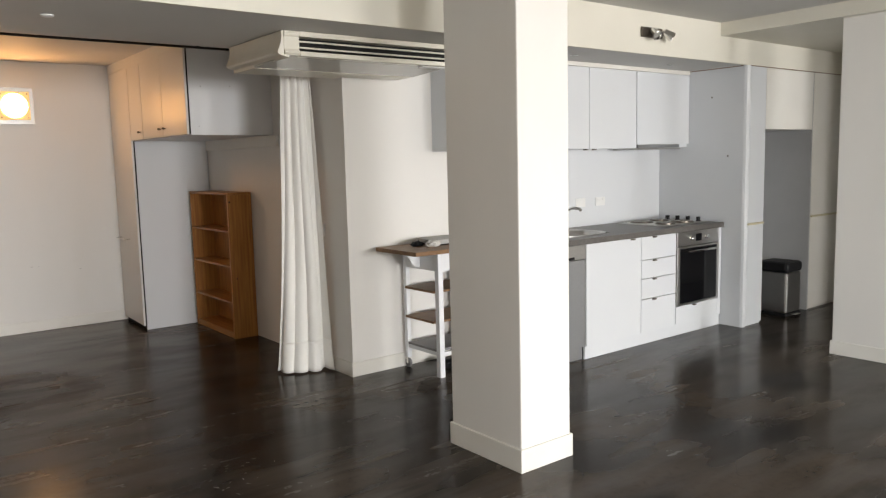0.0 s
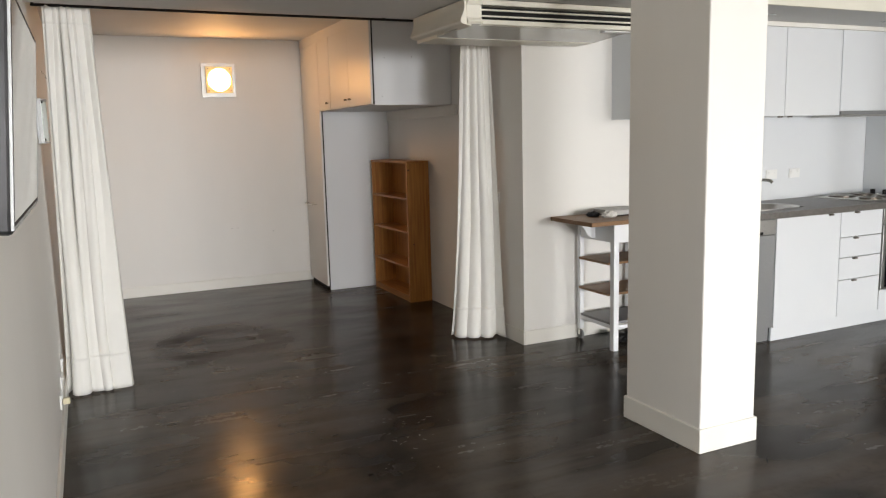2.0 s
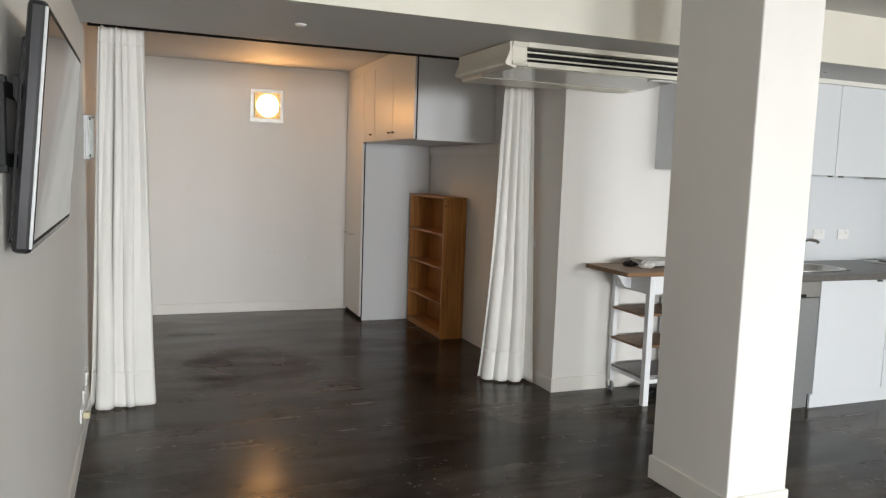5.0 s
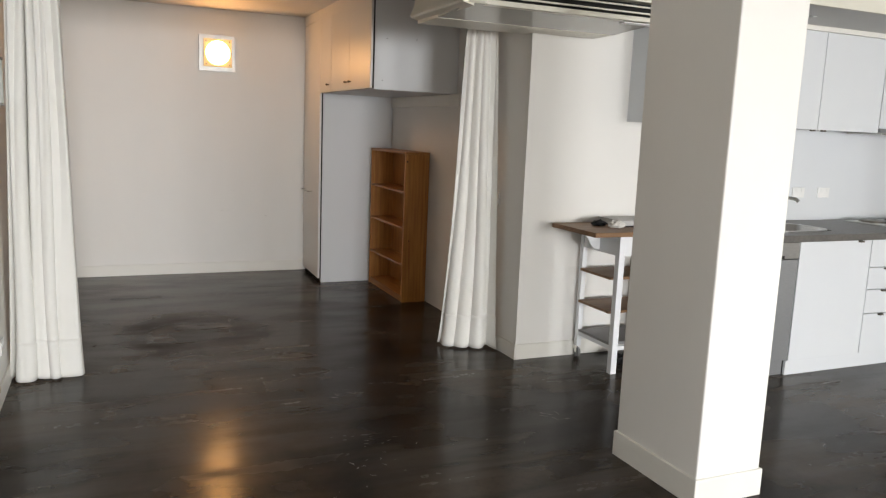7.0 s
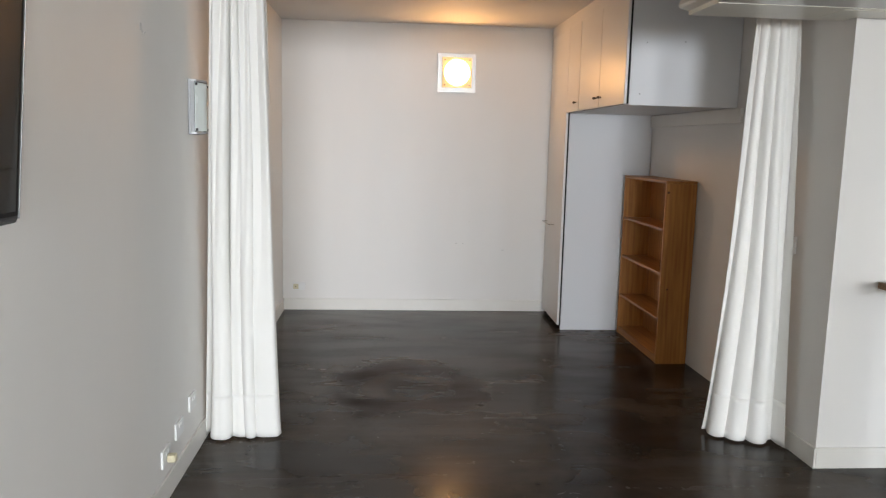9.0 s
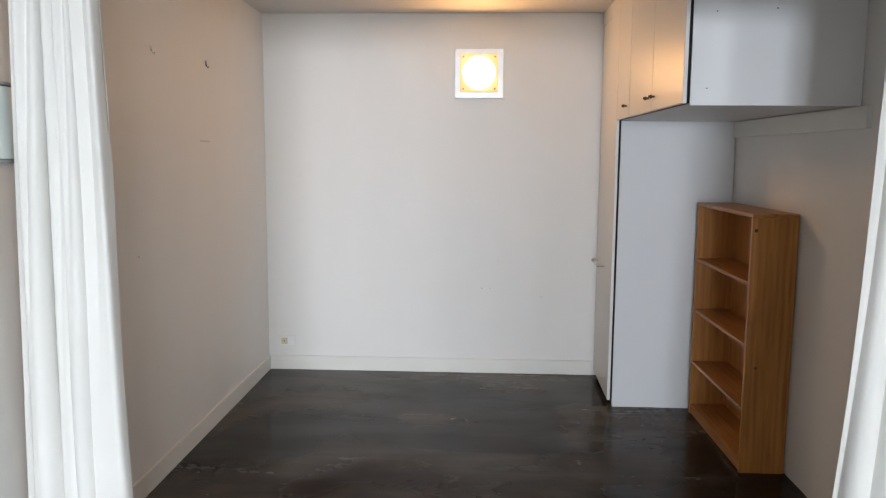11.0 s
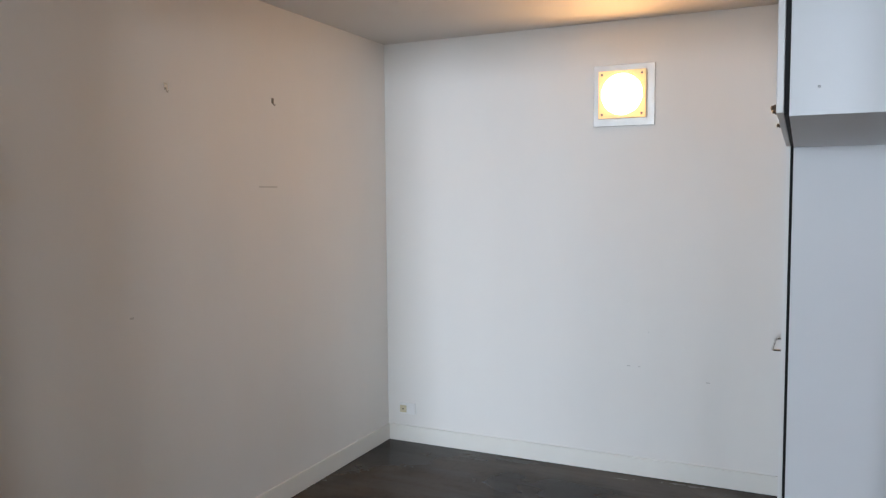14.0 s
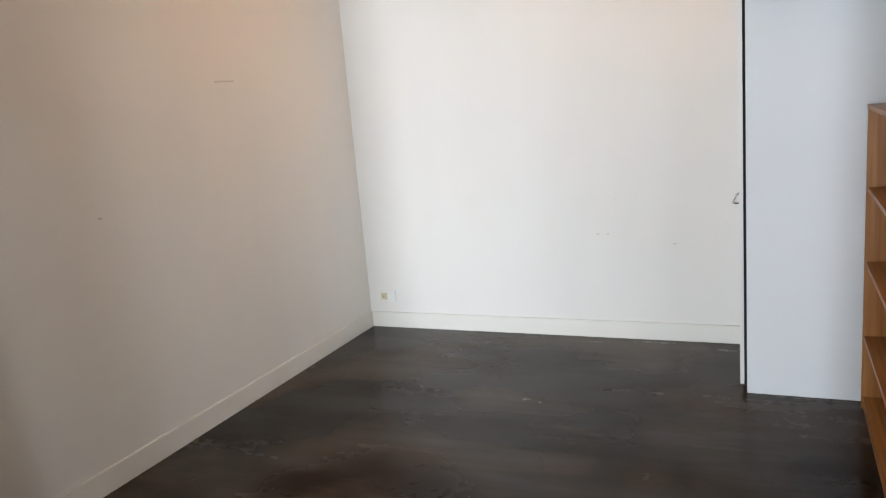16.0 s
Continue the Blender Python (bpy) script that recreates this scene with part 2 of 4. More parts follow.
AC_GLOSS = mat("pale_glossy_plastic", (0.56, 0.55, 0.51), 0.06, second=(0.53, 0.52, 0.48), scale=3, rough_var=0.02)
PLATE = mat("socket_white", (0.80, 0.80, 0.79), 0.3, scale=8)
SOCKET = mat("aged_ivory", (0.66, 0.60, 0.42), 0.35, second=(0.55, 0.49, 0.33), scale=40)
FROST = mat("frosted_glass", (0.72, 0.78, 0.76), 0.25, second=(0.68, 0.74, 0.72), scale=5)
RUBBER = mat("grey_rubber", (0.16, 0.16, 0.16), 0.7, scale=30)
PAPER = mat("grey_binder_card", (0.50, 0.49, 0.47), 0.5, second=(0.42, 0.41, 0.40), scale=25)
CLOTH = mat("crumpled_pale_cloth", (0.66, 0.64, 0.61), 0.9, second=(0.52, 0.50, 0.47), scale=30, bump=0.6, bump_scale=120)
CHIP = mat("pale_scuff", (0.34, 0.32, 0.29), 0.7, scale=50)
# white recess boards, with the niche's shade put into an even grey
RECESS_SHADE = mat("shaded_recess_white", (0.46, 0.465, 0.47), 0.5, second=(0.43, 0.435, 0.44), scale=3)
MARK = mat("faint_rub", (0.60, 0.585, 0.56), 0.7, scale=30)
SLATE = mat("grey_painted_board", (0.20, 0.195, 0.20), 0.45, second=(0.17, 0.165, 0.17), scale=12)
LAMP_GLASS = glow("lamp_diffuser", (0.90, 0.66, 0.30), 0.38)
LAMP_CORE = glow("lamp_core", (1.0, 0.50, 0.17), 93.0)

# ---- mesh helpers ----
ORIGIN = {}


def thing(name, at, label="", category="", group="", kind=""):
    ob = new(name)
    ob.location = at
    ob.empty_display_size = 0.1
    ORIGIN[ob] = Vector(at)
    return tagged(ob, label, category, group, kind)


def part(name, bm, material, parent=None, label="", smooth=False, origin=None):
    me = bpy.data.meshes.new(name)
    o = ORIGIN[parent] if parent else Vector(origin or (0, 0, 0))
    bmesh.ops.translate(bm, verts=bm.verts, vec=-o)
    bmesh.ops.recalc_face_normals(bm, faces=bm.faces)
    if smooth:
        for f in bm.faces:
            f.smooth = True
        for e in bm.edges:
            e.smooth = len(e.link_faces) == 2 and e.calc_face_angle(0) < radians(35)
    bm.to_mesh(me)
    bm.free()
    me.materials.append(material)
    ob = new(name, me)
    if parent:
        ob.parent = parent
    else:
        ob.location = o
    ORIGIN[ob] = o
    return tagged(ob, label)


def box(x0, x1, y0, y1, z0, z1, bev=0.0025, into=None):
    bm = into or bmesh.new()
    r = bmesh.ops.create_cube(bm, size=1)
    vs = r["verts"]
    bmesh.ops.scale(bm, verts=vs, vec=(x1 - x0, y1 - y0, z1 - z0))
    bmesh.ops.translate(bm, verts=vs, vec=((x0 + x1) / 2, (y0 + y1) / 2, (z0 + z1) / 2))
    if bev:
        es = list({e for v in vs for e in v.link_edges})
        bmesh.ops.bevel(bm, geom=es, offset=bev, segments=2, affect="EDGES", profile=0.5)
    return bm


def lathe(profile, centre, axis="z", seg=24, into=None):
    """Turn a profile of (radius, height) round an axis through centre."""
    bm = into or bmesh.new()
    rot = {"z": Matrix.Identity(3), "x": Matrix.Rotation(radians(90), 3, "Y"), "-x": Matrix.Rotation(radians(-90), 3, "Y"), "-y": Matrix.Rotation(radians(90), 3, "X"), "-z": Matrix.Rotation(radians(180), 3, "X")}[axis]
    c = Vector(centre)
    rings = []
    for r, h in profile:
        rings.append([bm.verts.new(c + rot @ Vector((max(r, 1e-4) * math.cos(a), max(r, 1e-4) * math.sin(a), h))) for a in (2 * math.pi * i / seg for i in range(seg))])
    for p, q in zip(rings, rings[1:]):
        for i in range(seg):
            bm.faces.new((p[i], p[(i + 1) % seg], q[(i + 1) % seg], q[i]))
    bm.faces.new(rings[0][::-1])
    bm.faces.new(rings[-1])
    return bm


def tube(points, radius, seg=10, into=None):
    """A round bar bent along points."""
    bm = into or bmesh.new()
    pts = [Vector(p) for p in points]
    rings = []
    for i, p in enumerate(pts):
        d = (pts[min(i + 1, len(pts) - 1)] - pts[max(i - 1, 0)]).normalized()
        side = d.cross(Vector((0, 0, 1)) if abs(d.z) < 0.9 else Vector((1, 0, 0))).normalized()
        up = side.cross(d)
        rings.append([bm.verts.new(p + radius * (math.cos(a) * side + math.sin(a) * up)) for a in (2 * math.pi * k / seg for k in range(seg))])
    for p, q in zip(rings, rings[1:]):
        for k in range(seg):
            bm.faces.new((p[k], p[(k + 1) % seg], q[(k + 1) % seg], q[k]))
    bm.faces.new(rings[0][::-1])
    bm.faces.new(rings[-1])
    return bm


def prism(outline, axis, lo, hi, bev=0.0):
    """A flat outline pushed along an axis: x takes (y, z), y takes (x, z), z takes (x, y)."""
    bm = bmesh.new()
    place = {"x": lambda a, b, c: (c, a, b), "y": lambda a, b, c: (a, c, b), "z": lambda a, b, c: (a, b, c)}[axis]
    A = [bm.verts.new(place(a, b, lo)) for a, b in outline]
    B = [bm.verts.new(place(a, b, hi)) for a, b in outline]
    n = len(A)
    for i in range(n):
        bm.faces.new((A[i], A[(i + 1) % n], B[(i + 1) % n], B[i]))
    bm.faces.new(A[::-1])
    bm.faces.new(B)
    bmesh.ops.recalc_face_normals(bm, faces=bm.faces)
    if bev:
        bmesh.ops.bevel(bm, geom=bm.edges[:], offset=bev, segments=2, affect="EDGES")
    return bm


def structure(name, bm, material, label, category):
    return tagged(part(name, bm, material), label, category, kind="structure")


# ---- the shell ----
SOUTH = -11.0
structure("floor", box(-0.2, 9.2, SOUTH - 0.2, 8.2, -0.1, 0, 0), CONCRETE, "dark sealed concrete floor with trowel swirls", "floor")
structure("wall_west", box(-0.2, 0, -0.7, 8.2, 0, 2.8, 0), WALL, "long off-white painted wall carrying the television", "wall")
for nm, y0, y1, z0, z1 in (("wall_west_end", SOUTH - 0.2, -3.3, 0, 2.8), ("wall_west_sill", -3.3, -0.7, 0, 0.25), ("wall_west_head", -3.3, -0.7, 2.44, 2.8)):
    structure(nm, box(-0.2, 0, y0, y1, z0, z1, 0), WALL, "white painted wall round the window opening", "wall")
structure("wall_north", box(0, 2.957, 8.0, 8.2, 0, 2.8, 0), WALL, "off-white painted end wall of the alcove", "wall")
structure("wall_partition", prism([(2.896, 4.69), (6.17, 4.69), (6.17, 4.85), (3.12, 4.85), (3.12, 8.2), (2.957, 8.2), (2.957, 5.25), (2.896, 5.25)], "z", 0, 2.8), WALL, "off-white partition wall between alcove and kitchen", "wall")
structure("wall_splashback", box(3.83, 6.15, 4.55, 4.69, 0, 2.3, 0), KITCHEN, "plain white kitchen splashback wall", "wall")
structure("wall_east", box(5.84, 5.99, 2.0, 2.80, 0, 2.8, 0.004), WALL, "white painted wall end beside the hallway opening", "wall")
# unseen wall, set at this x to hold window light off the hallway
structure("wall_east_side", box(7.02, 9.2, -1.5, 2.4, 0, 2.8, 0), WALL, "unseen white wall closing the living room, placed to shade the hallway", "wall")
for nm, y0, y1, z0, z1 in (("wall_east_far", SOUTH - 0.2, -4.1, 0, 2.8), ("wall_east_sill", -4.1, -1.5, 0, 0.25), ("wall_east_head", -4.1, -1.5, 2.44, 2.8)):
    structure(nm, box(7.02, 7.22, y0, y1, z0, z1, 0), WALL, "white painted wall round the window opening", "wall")
structure("wall_east_end", box(9.0, 9.2, 2.4, 4.9, 0, 2.8, 0), WALL, "white painted wall closing the place", "wall")
for nm, b in (("wall_south_sill", (0, 7.02, SOUTH - 0.2, SOUTH, 0, 0.25)), ("wall_south_head", (0, 7.02, SOUTH - 0.2, SOUTH, 2.44, 2.8)), ("wall_south_west", (0, 0.18, SOUTH - 0.2, SOUTH, 0.25, 2.44)), ("wall_south_pier", (2.52, 4.58, SOUTH - 0.2, SOUTH, 0.25, 2.44))):
    structure(nm, box(*b, 0), WALL, "white painted wall round the window opening", "wall")
structure("ceiling_living", box(0, 5.76, SOUTH, 3.7, 2.5, 2.6, 0), CEIL, "flat white painted living room ceiling", "ceiling")
structure("ceiling_hall", box(5.76, 9.2, SOUTH, 3.7, 2.4, 2.6, 0), BULKHEAD, "lower white ceiling over the hallway", "ceiling")
structure("ceiling_alcove", box(0, 2.957, 4.83, 8.0, 2.45, 2.6, 0), CEIL, "white painted alcove ceiling warmed by the lamp", "ceiling")
structure("ceiling_bulkhead_face", box(0, 9.2, 3.7, 3.72, 2.2, 2.6, 0), BULKHEAD, "cream painted face of the dropped bulkhead", "ceiling")
structure("ceiling_bulkhead", box(0, 6.14, 3.72, 4.83, 2.203, 2.6, 0), CEIL, "grey-white soffit of the dropped bulkhead", "ceiling")
structure("wall_hall_upper", box(6.14, 9.2, 3.72, 4.9, 2.2, 2.8, 0), WALL, "white wall above the tall hall cupboards", "wall")


def skirting(name, x0, x1, y0, y1):
    return structure(name, box(x0, x1, y0, y1, 0, 0.1, 0.003), CREAM, "cream painted skirting board", "skirting board")


skirting("baseboard_west", 0, 0.013, SOUTH, 8.0)
skirting("baseboard_north", 0.013, 2.27, 7.987, 8.0)
skirting("baseboard_partition", 2.885, 2.896, 4.679, 5.25)
skirting("baseboard_nib", 2.896, 3.8, 4.679, 4.69)
skirting("baseboard_east", 5.829, 5.84, 2.0, 2.811)
skirting("baseboard_hall", 5.84, 5.99, 2.80, 2.811)

column = thing("column", (2.808, 3.0, 0), "square white plastered column with a skirting", "column", kind="structure")
part("shaft", box(2.642, 2.975, 2.741, 3.262, 0, 2.52, 0.006), WALL, column)
part("skirting", box(2.631, 2.985, 2.73, 3.272, 0, 0.115, 0.004), CREAM, column, "cream painted skirting")

# ---- alcove: cupboards ----
XF = 2.264


def knob(parent, y, z, x=XF):
    return part("knob", lathe([(0.004, 0), (0.006, 0.004), (0.004, 0.010), (0.009, 0.014), (0.010, 0.018), (0.006, 0.022), (0.008, 0.026), (0.002, 0.029)], (x, y, z), "-x", 14), BRONZE, parent, "small turned pewter knob", True)


closet = thing("tall_cupboard", (2.58, 7.65, 0), "tall white cupboard built into the alcove corner", "cupboard")
part("side_panel", box(2.293, 2.95, 7.32, 7.34, 0.0, 1.716, 0.0015), LAMINATE, closet)
part("carcass", box(2.302, 2.95, 7.342, 7.985, 0.05, 2.44, 0), LAMINATE, closet)
part("plinth", box(2.305, 2.95, 7.345, 7.985, 0, 0.05, 0), GAP, closet, "dark recessed plinth")
# black strip that paints the dark of the open gap
part("gap_shade", box(2.2815, 2.2925, 7.324, 7.34, 0.035, 1.74, 0), GAP, closet, "black gap beside the door")
# the door leans in a little towards its hinge at the end wall
cdoor = part("door", prism([(XF, 7.322), (XF + 0.017, 7.322), (XF + 0.033, 7.984), (XF + 0.016, 7.984)], "z", 0.04, 2.36, 0.002), DOOR, closet)
bar_x = XF - 0.040
part("handle", tube([(XF + 0.006, 7.60, 0.822), (bar_x + 0.008, 7.60, 0.822), (bar_x, 7.608, 0.822), (bar_x + 0.007, 7.892, 0.822), (bar_x + 0.015, 7.90, 0.822), (XF + 0.013, 7.90, 0.822)], 0.005), CHROME, cdoor, "satin chrome bow handle", True)
part("top_filler", box(2.276, 2.2995, 7.322, 7.984, 2.364, 2.449, 0), DOOR, closet)

upper = thing("overhead_cupboard", (2.58, 6.6, 1.714), "white overhead cupboard spanning the bookcase niche", "cupboard")
part("end_panel", box(2.293, 2.953, 5.886, 5.906, 1.714, 2.449, 0.0015), LAMINATE, upper)
for sx, sz in ((2.356, 1.78), (2.613, 2.085), (2.383, 2.075)):
    part("screw_hole", lathe([(0.004, 0), (0.003, 0.0012)], (sx, 5.8862, sz), "-y", 10), DIM_STEEL, upper, "tiny grey screw hole")
part("bottom_panel", box(2.293, 2.953, 5.907, 7.318, 1.717, 1.735, 0), LAMINATE, upper)
# solid black block, so the inside's shadow is in its colour
part("carcass", box(2.297, 2.953, 5.908, 7.318, 1.737, 2.445, 0), GAP, upper, "shadowed cupboard inside")
part("top_filler", box(2.274, 2.2925, 5.888, 7.318, 2.364, 2.449, 0), DOOR, upper)
# another black strip, painting the shade behind the doors
part("gap_shade", box(2.2815, 2.2925, 5.890, 7.318, 1.722, 2.362, 0), GAP, upper, "black gap behind the doors")
for y0, y1, ky in ((5.888, 6.428, 6.375), (6.432, 6.958, 6.485), (6.968, 7.316, 7.03)):
    d = part("door", box(XF, 2.281, y0, y1, 1.722, 2.36, 0.0025), DOOR, upper)
    knob(d, ky, 1.785)
structure("trim", box(2.935, 2.957, 5.80, 7.318, 1.625, 1.712, 0.003), CREAM, "cream batten fixed under the overhead cupboard", "batten")

# ---- alcove: bookcase ----
bc = thing("bookcase", (2.81, 6.82, 0), "empty pine bookcase with three fixed shelves", "bookcase")
BX0, BX1, BY0, BY1, BZ = 2.737, 2.95, 6.372, 7.262, 1.253
part("side", box(BX0, BX1, BY0, BY0 + 0.021, 0, BZ - 0.019, 0.002), PINE, bc)
part("side", box(BX0, BX1, BY1 - 0.021, BY1, 0, BZ - 0.019, 0.002), PINE, bc)
part("top", box(BX0 - 0.002, BX1, BY0, BY1, BZ - 0.019, BZ, 0.002), PINE_Y, bc)
for z in (0.055, 0.318, 0.630, 0.930):
    part("shelf", box(BX0 + 0.004, BX1 - 0.006, BY0 + 0.0215, BY1 - 0.0215, z - 0.018, z, 0.0015), PINE_Y, bc)
part("plinth", box(BX0 + 0.006, BX0 + 0.022, BY0 + 0.0215, BY1 - 0.0215, 0.002, 0.036, 0.001), PINE_Y, bc)
part("back", box(BX1 - 0.0055, BX1, BY0 + 0.0215, BY1 - 0.0215, 0.004, BZ - 0.0195, 0), PINE, bc)
for kx, z, kr in ((0.018, 1.175, 0.009), (0.05, 0.52, 0.007)):
    part("knot", lathe([(kr, 0), (kr * 0.8, 0.0008)], (BX0 + kx, BY0 + 0.0002, z), "-y", 12), KNOT, bc, "dark pine knot")

# ---- alcove: wall lamp ----
lamp = thing("wall_lamp", (1.462, 7.995, 2.055), "lit square wall lamp with steel plate and amber glass", "wall lamp")
part("backplate", box(1.300, 1.624, 7.982, 7.999, 1.893, 2.217, 0.002), SATIN, lamp, "brushed steel backplate")
part("glass_plate", box(1.338, 1.586, 7.932, 7.940, 1.931, 2.179, 0.002), LAMP_GLASS, lamp, "amber glowing square glass")
part("bulb_globe", lathe([(0.105, 0), (0.105, 0.004), (0.096, 0.007), (0.06, 0.012), (0.01, 0.014)], (1.462, 7.932, 2.055), "-y", 32), LAMP_CORE, lamp, "bright lamp globe", True)
for sx in (1.358, 1.566):
    for sz in (1.951, 2.159):
        s = part("screw", lathe([(0.004, 0), (0.004, 0.055), (0.006, 0.056), (0.005, 0.060), (0.001, 0.061)], (sx, 7.983, sz), "-y", 10), BRONZE, lamp, "small stand-off screw", True)


def socket(name, x, y, z, wall, w=0.115, h=0.072, plug=False, aged=False, label="white double wall socket plate"):
    """A wall plate with two rockers; wall names the face on which it sits."""
    t = thing(name, (x, y, z), label, "wall socket")
    if wall == "west":
        part("plate", box(x, x + 0.009, y - w / 2, y + w / 2, z - h / 2, z + h / 2, 0.002), PLATE, t)
        part("rocker", box(x + 0.009, x + 0.013, y - 0.02, y - 0.006, z + 0.008, z + 0.024, 0.001), PLATE, t)
        part("rocker", box(x + 0.009, x + 0.013, y + 0.006, y + 0.02, z + 0.008, z + 0.024, 0.001), PLATE, t)
        if plug:
            part("plug", box(x + 0.010, x + 0.045, y - 0.014, y + 0.022, z - 0.026, z + 0.006, 0.006), SOCKET, t, "ivory plug in the socket")
    elif wall == "east":
        part("plate", box(x - 0.009, x, y - w / 2, y + w / 2, z - h / 2, z + h / 2, 0.002), PLATE, t)
        part("rocker", box(x - 0.013, x - 0.009, y - 0.006, y + 0.006, z - 0.012, z + 0.012, 0.001), PLATE, t)
    else:
        part("plate", box(x - w / 2, x + w / 2, y - 0.009, y, z - h / 2, z + h / 2, 0.002), PLATE, t)
        if aged:
            part("insert", box(x - w / 2 + 0.008, x - w / 2 + 0.052, y - 0.016, y - 0.0095, z - 0.024, z + 0.020, 0.002), SOCKET, t, "yellowed square insert")
            part("hole", box(x - w / 2 + 0.026, x - w / 2 + 0.034, y - 0.0175, y - 0.0155, z - 0.006, z + 0.002, 0.0005), BRONZE, t)
        else:
            for dx in (-0.03, 0.03):
                part("rocker", box(x + dx - 0.008, x + dx + 0.008, y - 0.013, y - 0.009, z + 0.006, z + 0.024, 0.001), PLATE, t)
    return t


socket("wall_socket", 0.137, 8.0, 0.207, "north", 0.11, 0.068, aged=True, label="white wall plate with yellowed square insert")
socket("wall_socket", 0.0, 4.45, 0.185, "west", plug=True, label="white wall socket with an ivory plug in it")
socket("wall_socket", 0.0, 4.65, 0.225, "west")
socket("wall_socket", 0.0, 4.88, 0.265, "west")
tagged(socket("light_switch", 2.896, 5.02, 1.01, "east", 0.035, 0.085, label="narrow white light switch beside the curtain"), category="light switch")


def hook(y, z, material=BRONZE):
    t = thing("wall_hook", (0, y, z), "small metal picture hook in the wall", "wall hook", "picture hooks")
    part("plate", box(0, 0.002, y - 0.008, y + 0.008, z - 0.004, z + 0.022, 0.0005), material, t)
    part("prong", tube([(0.002, y, z + 0.006), (0.008, y, z - 0.012), (0.013, y, z - 0.016), (0.017, y, z - 0.008)], 0.002, 6), material, t, "", True)


hook(6.21, 1.968, CHROME)
hook(6.897, 1.984)
hook(4.30, 1.842, MARK)
for i, (y0, y1, z) in enumerate(((6.78, 6.92, 1.578), (5.99, 6.01, 1.066))):
    tagged(part("wall_scuff", box(0.0, 0.0015, y0, y1, z - 0.004, z + 0.004, 0.0005), MARK, origin=(0, y0, z)), "faint grey rub mark on the wall", "scuff")
for x0, z, w in ((1.49, 0.60, 0.018), (1.55, 0.60, 0.012), (1.90, 0.545, 0.022), (1.60, 0.79, 0.006)):
    tagged(part("wall_scuff", box(x0, x0 + w, 7.9985, 8.0, z - 0.003, z + 0.003, 0.0005), MARK, origin=(x0, 8, z)), "small scrape in the wall paint", "scuff")

# ---- curtain rod and curtains ----
rod = thing("curtain_rod", (1.4, 5.08, 2.238), "thin black steel curtain rod hung across the alcove", "curtain rod")
part("bar", tube([(0.02, 5.08, 2.232), (1.2, 5.08, 2.230), (2.0, 5.08, 2.232), (2.885, 5.08, 2.232)], 0.008), BLACK, rod, "", True)
part("track", box(0.02, 2.885, 5.088, 5.096, 2.246, 2.254, 0.001), BLACK, rod, "thin black upper rail")
for bx in (0.03, 2.08, 2.86):
    part("bracket", box(bx - 0.008, bx + 0.008, 5.068, 5.092, 2.225, 2.449, 0.002), BLACK, rod, "black hanging bracket")


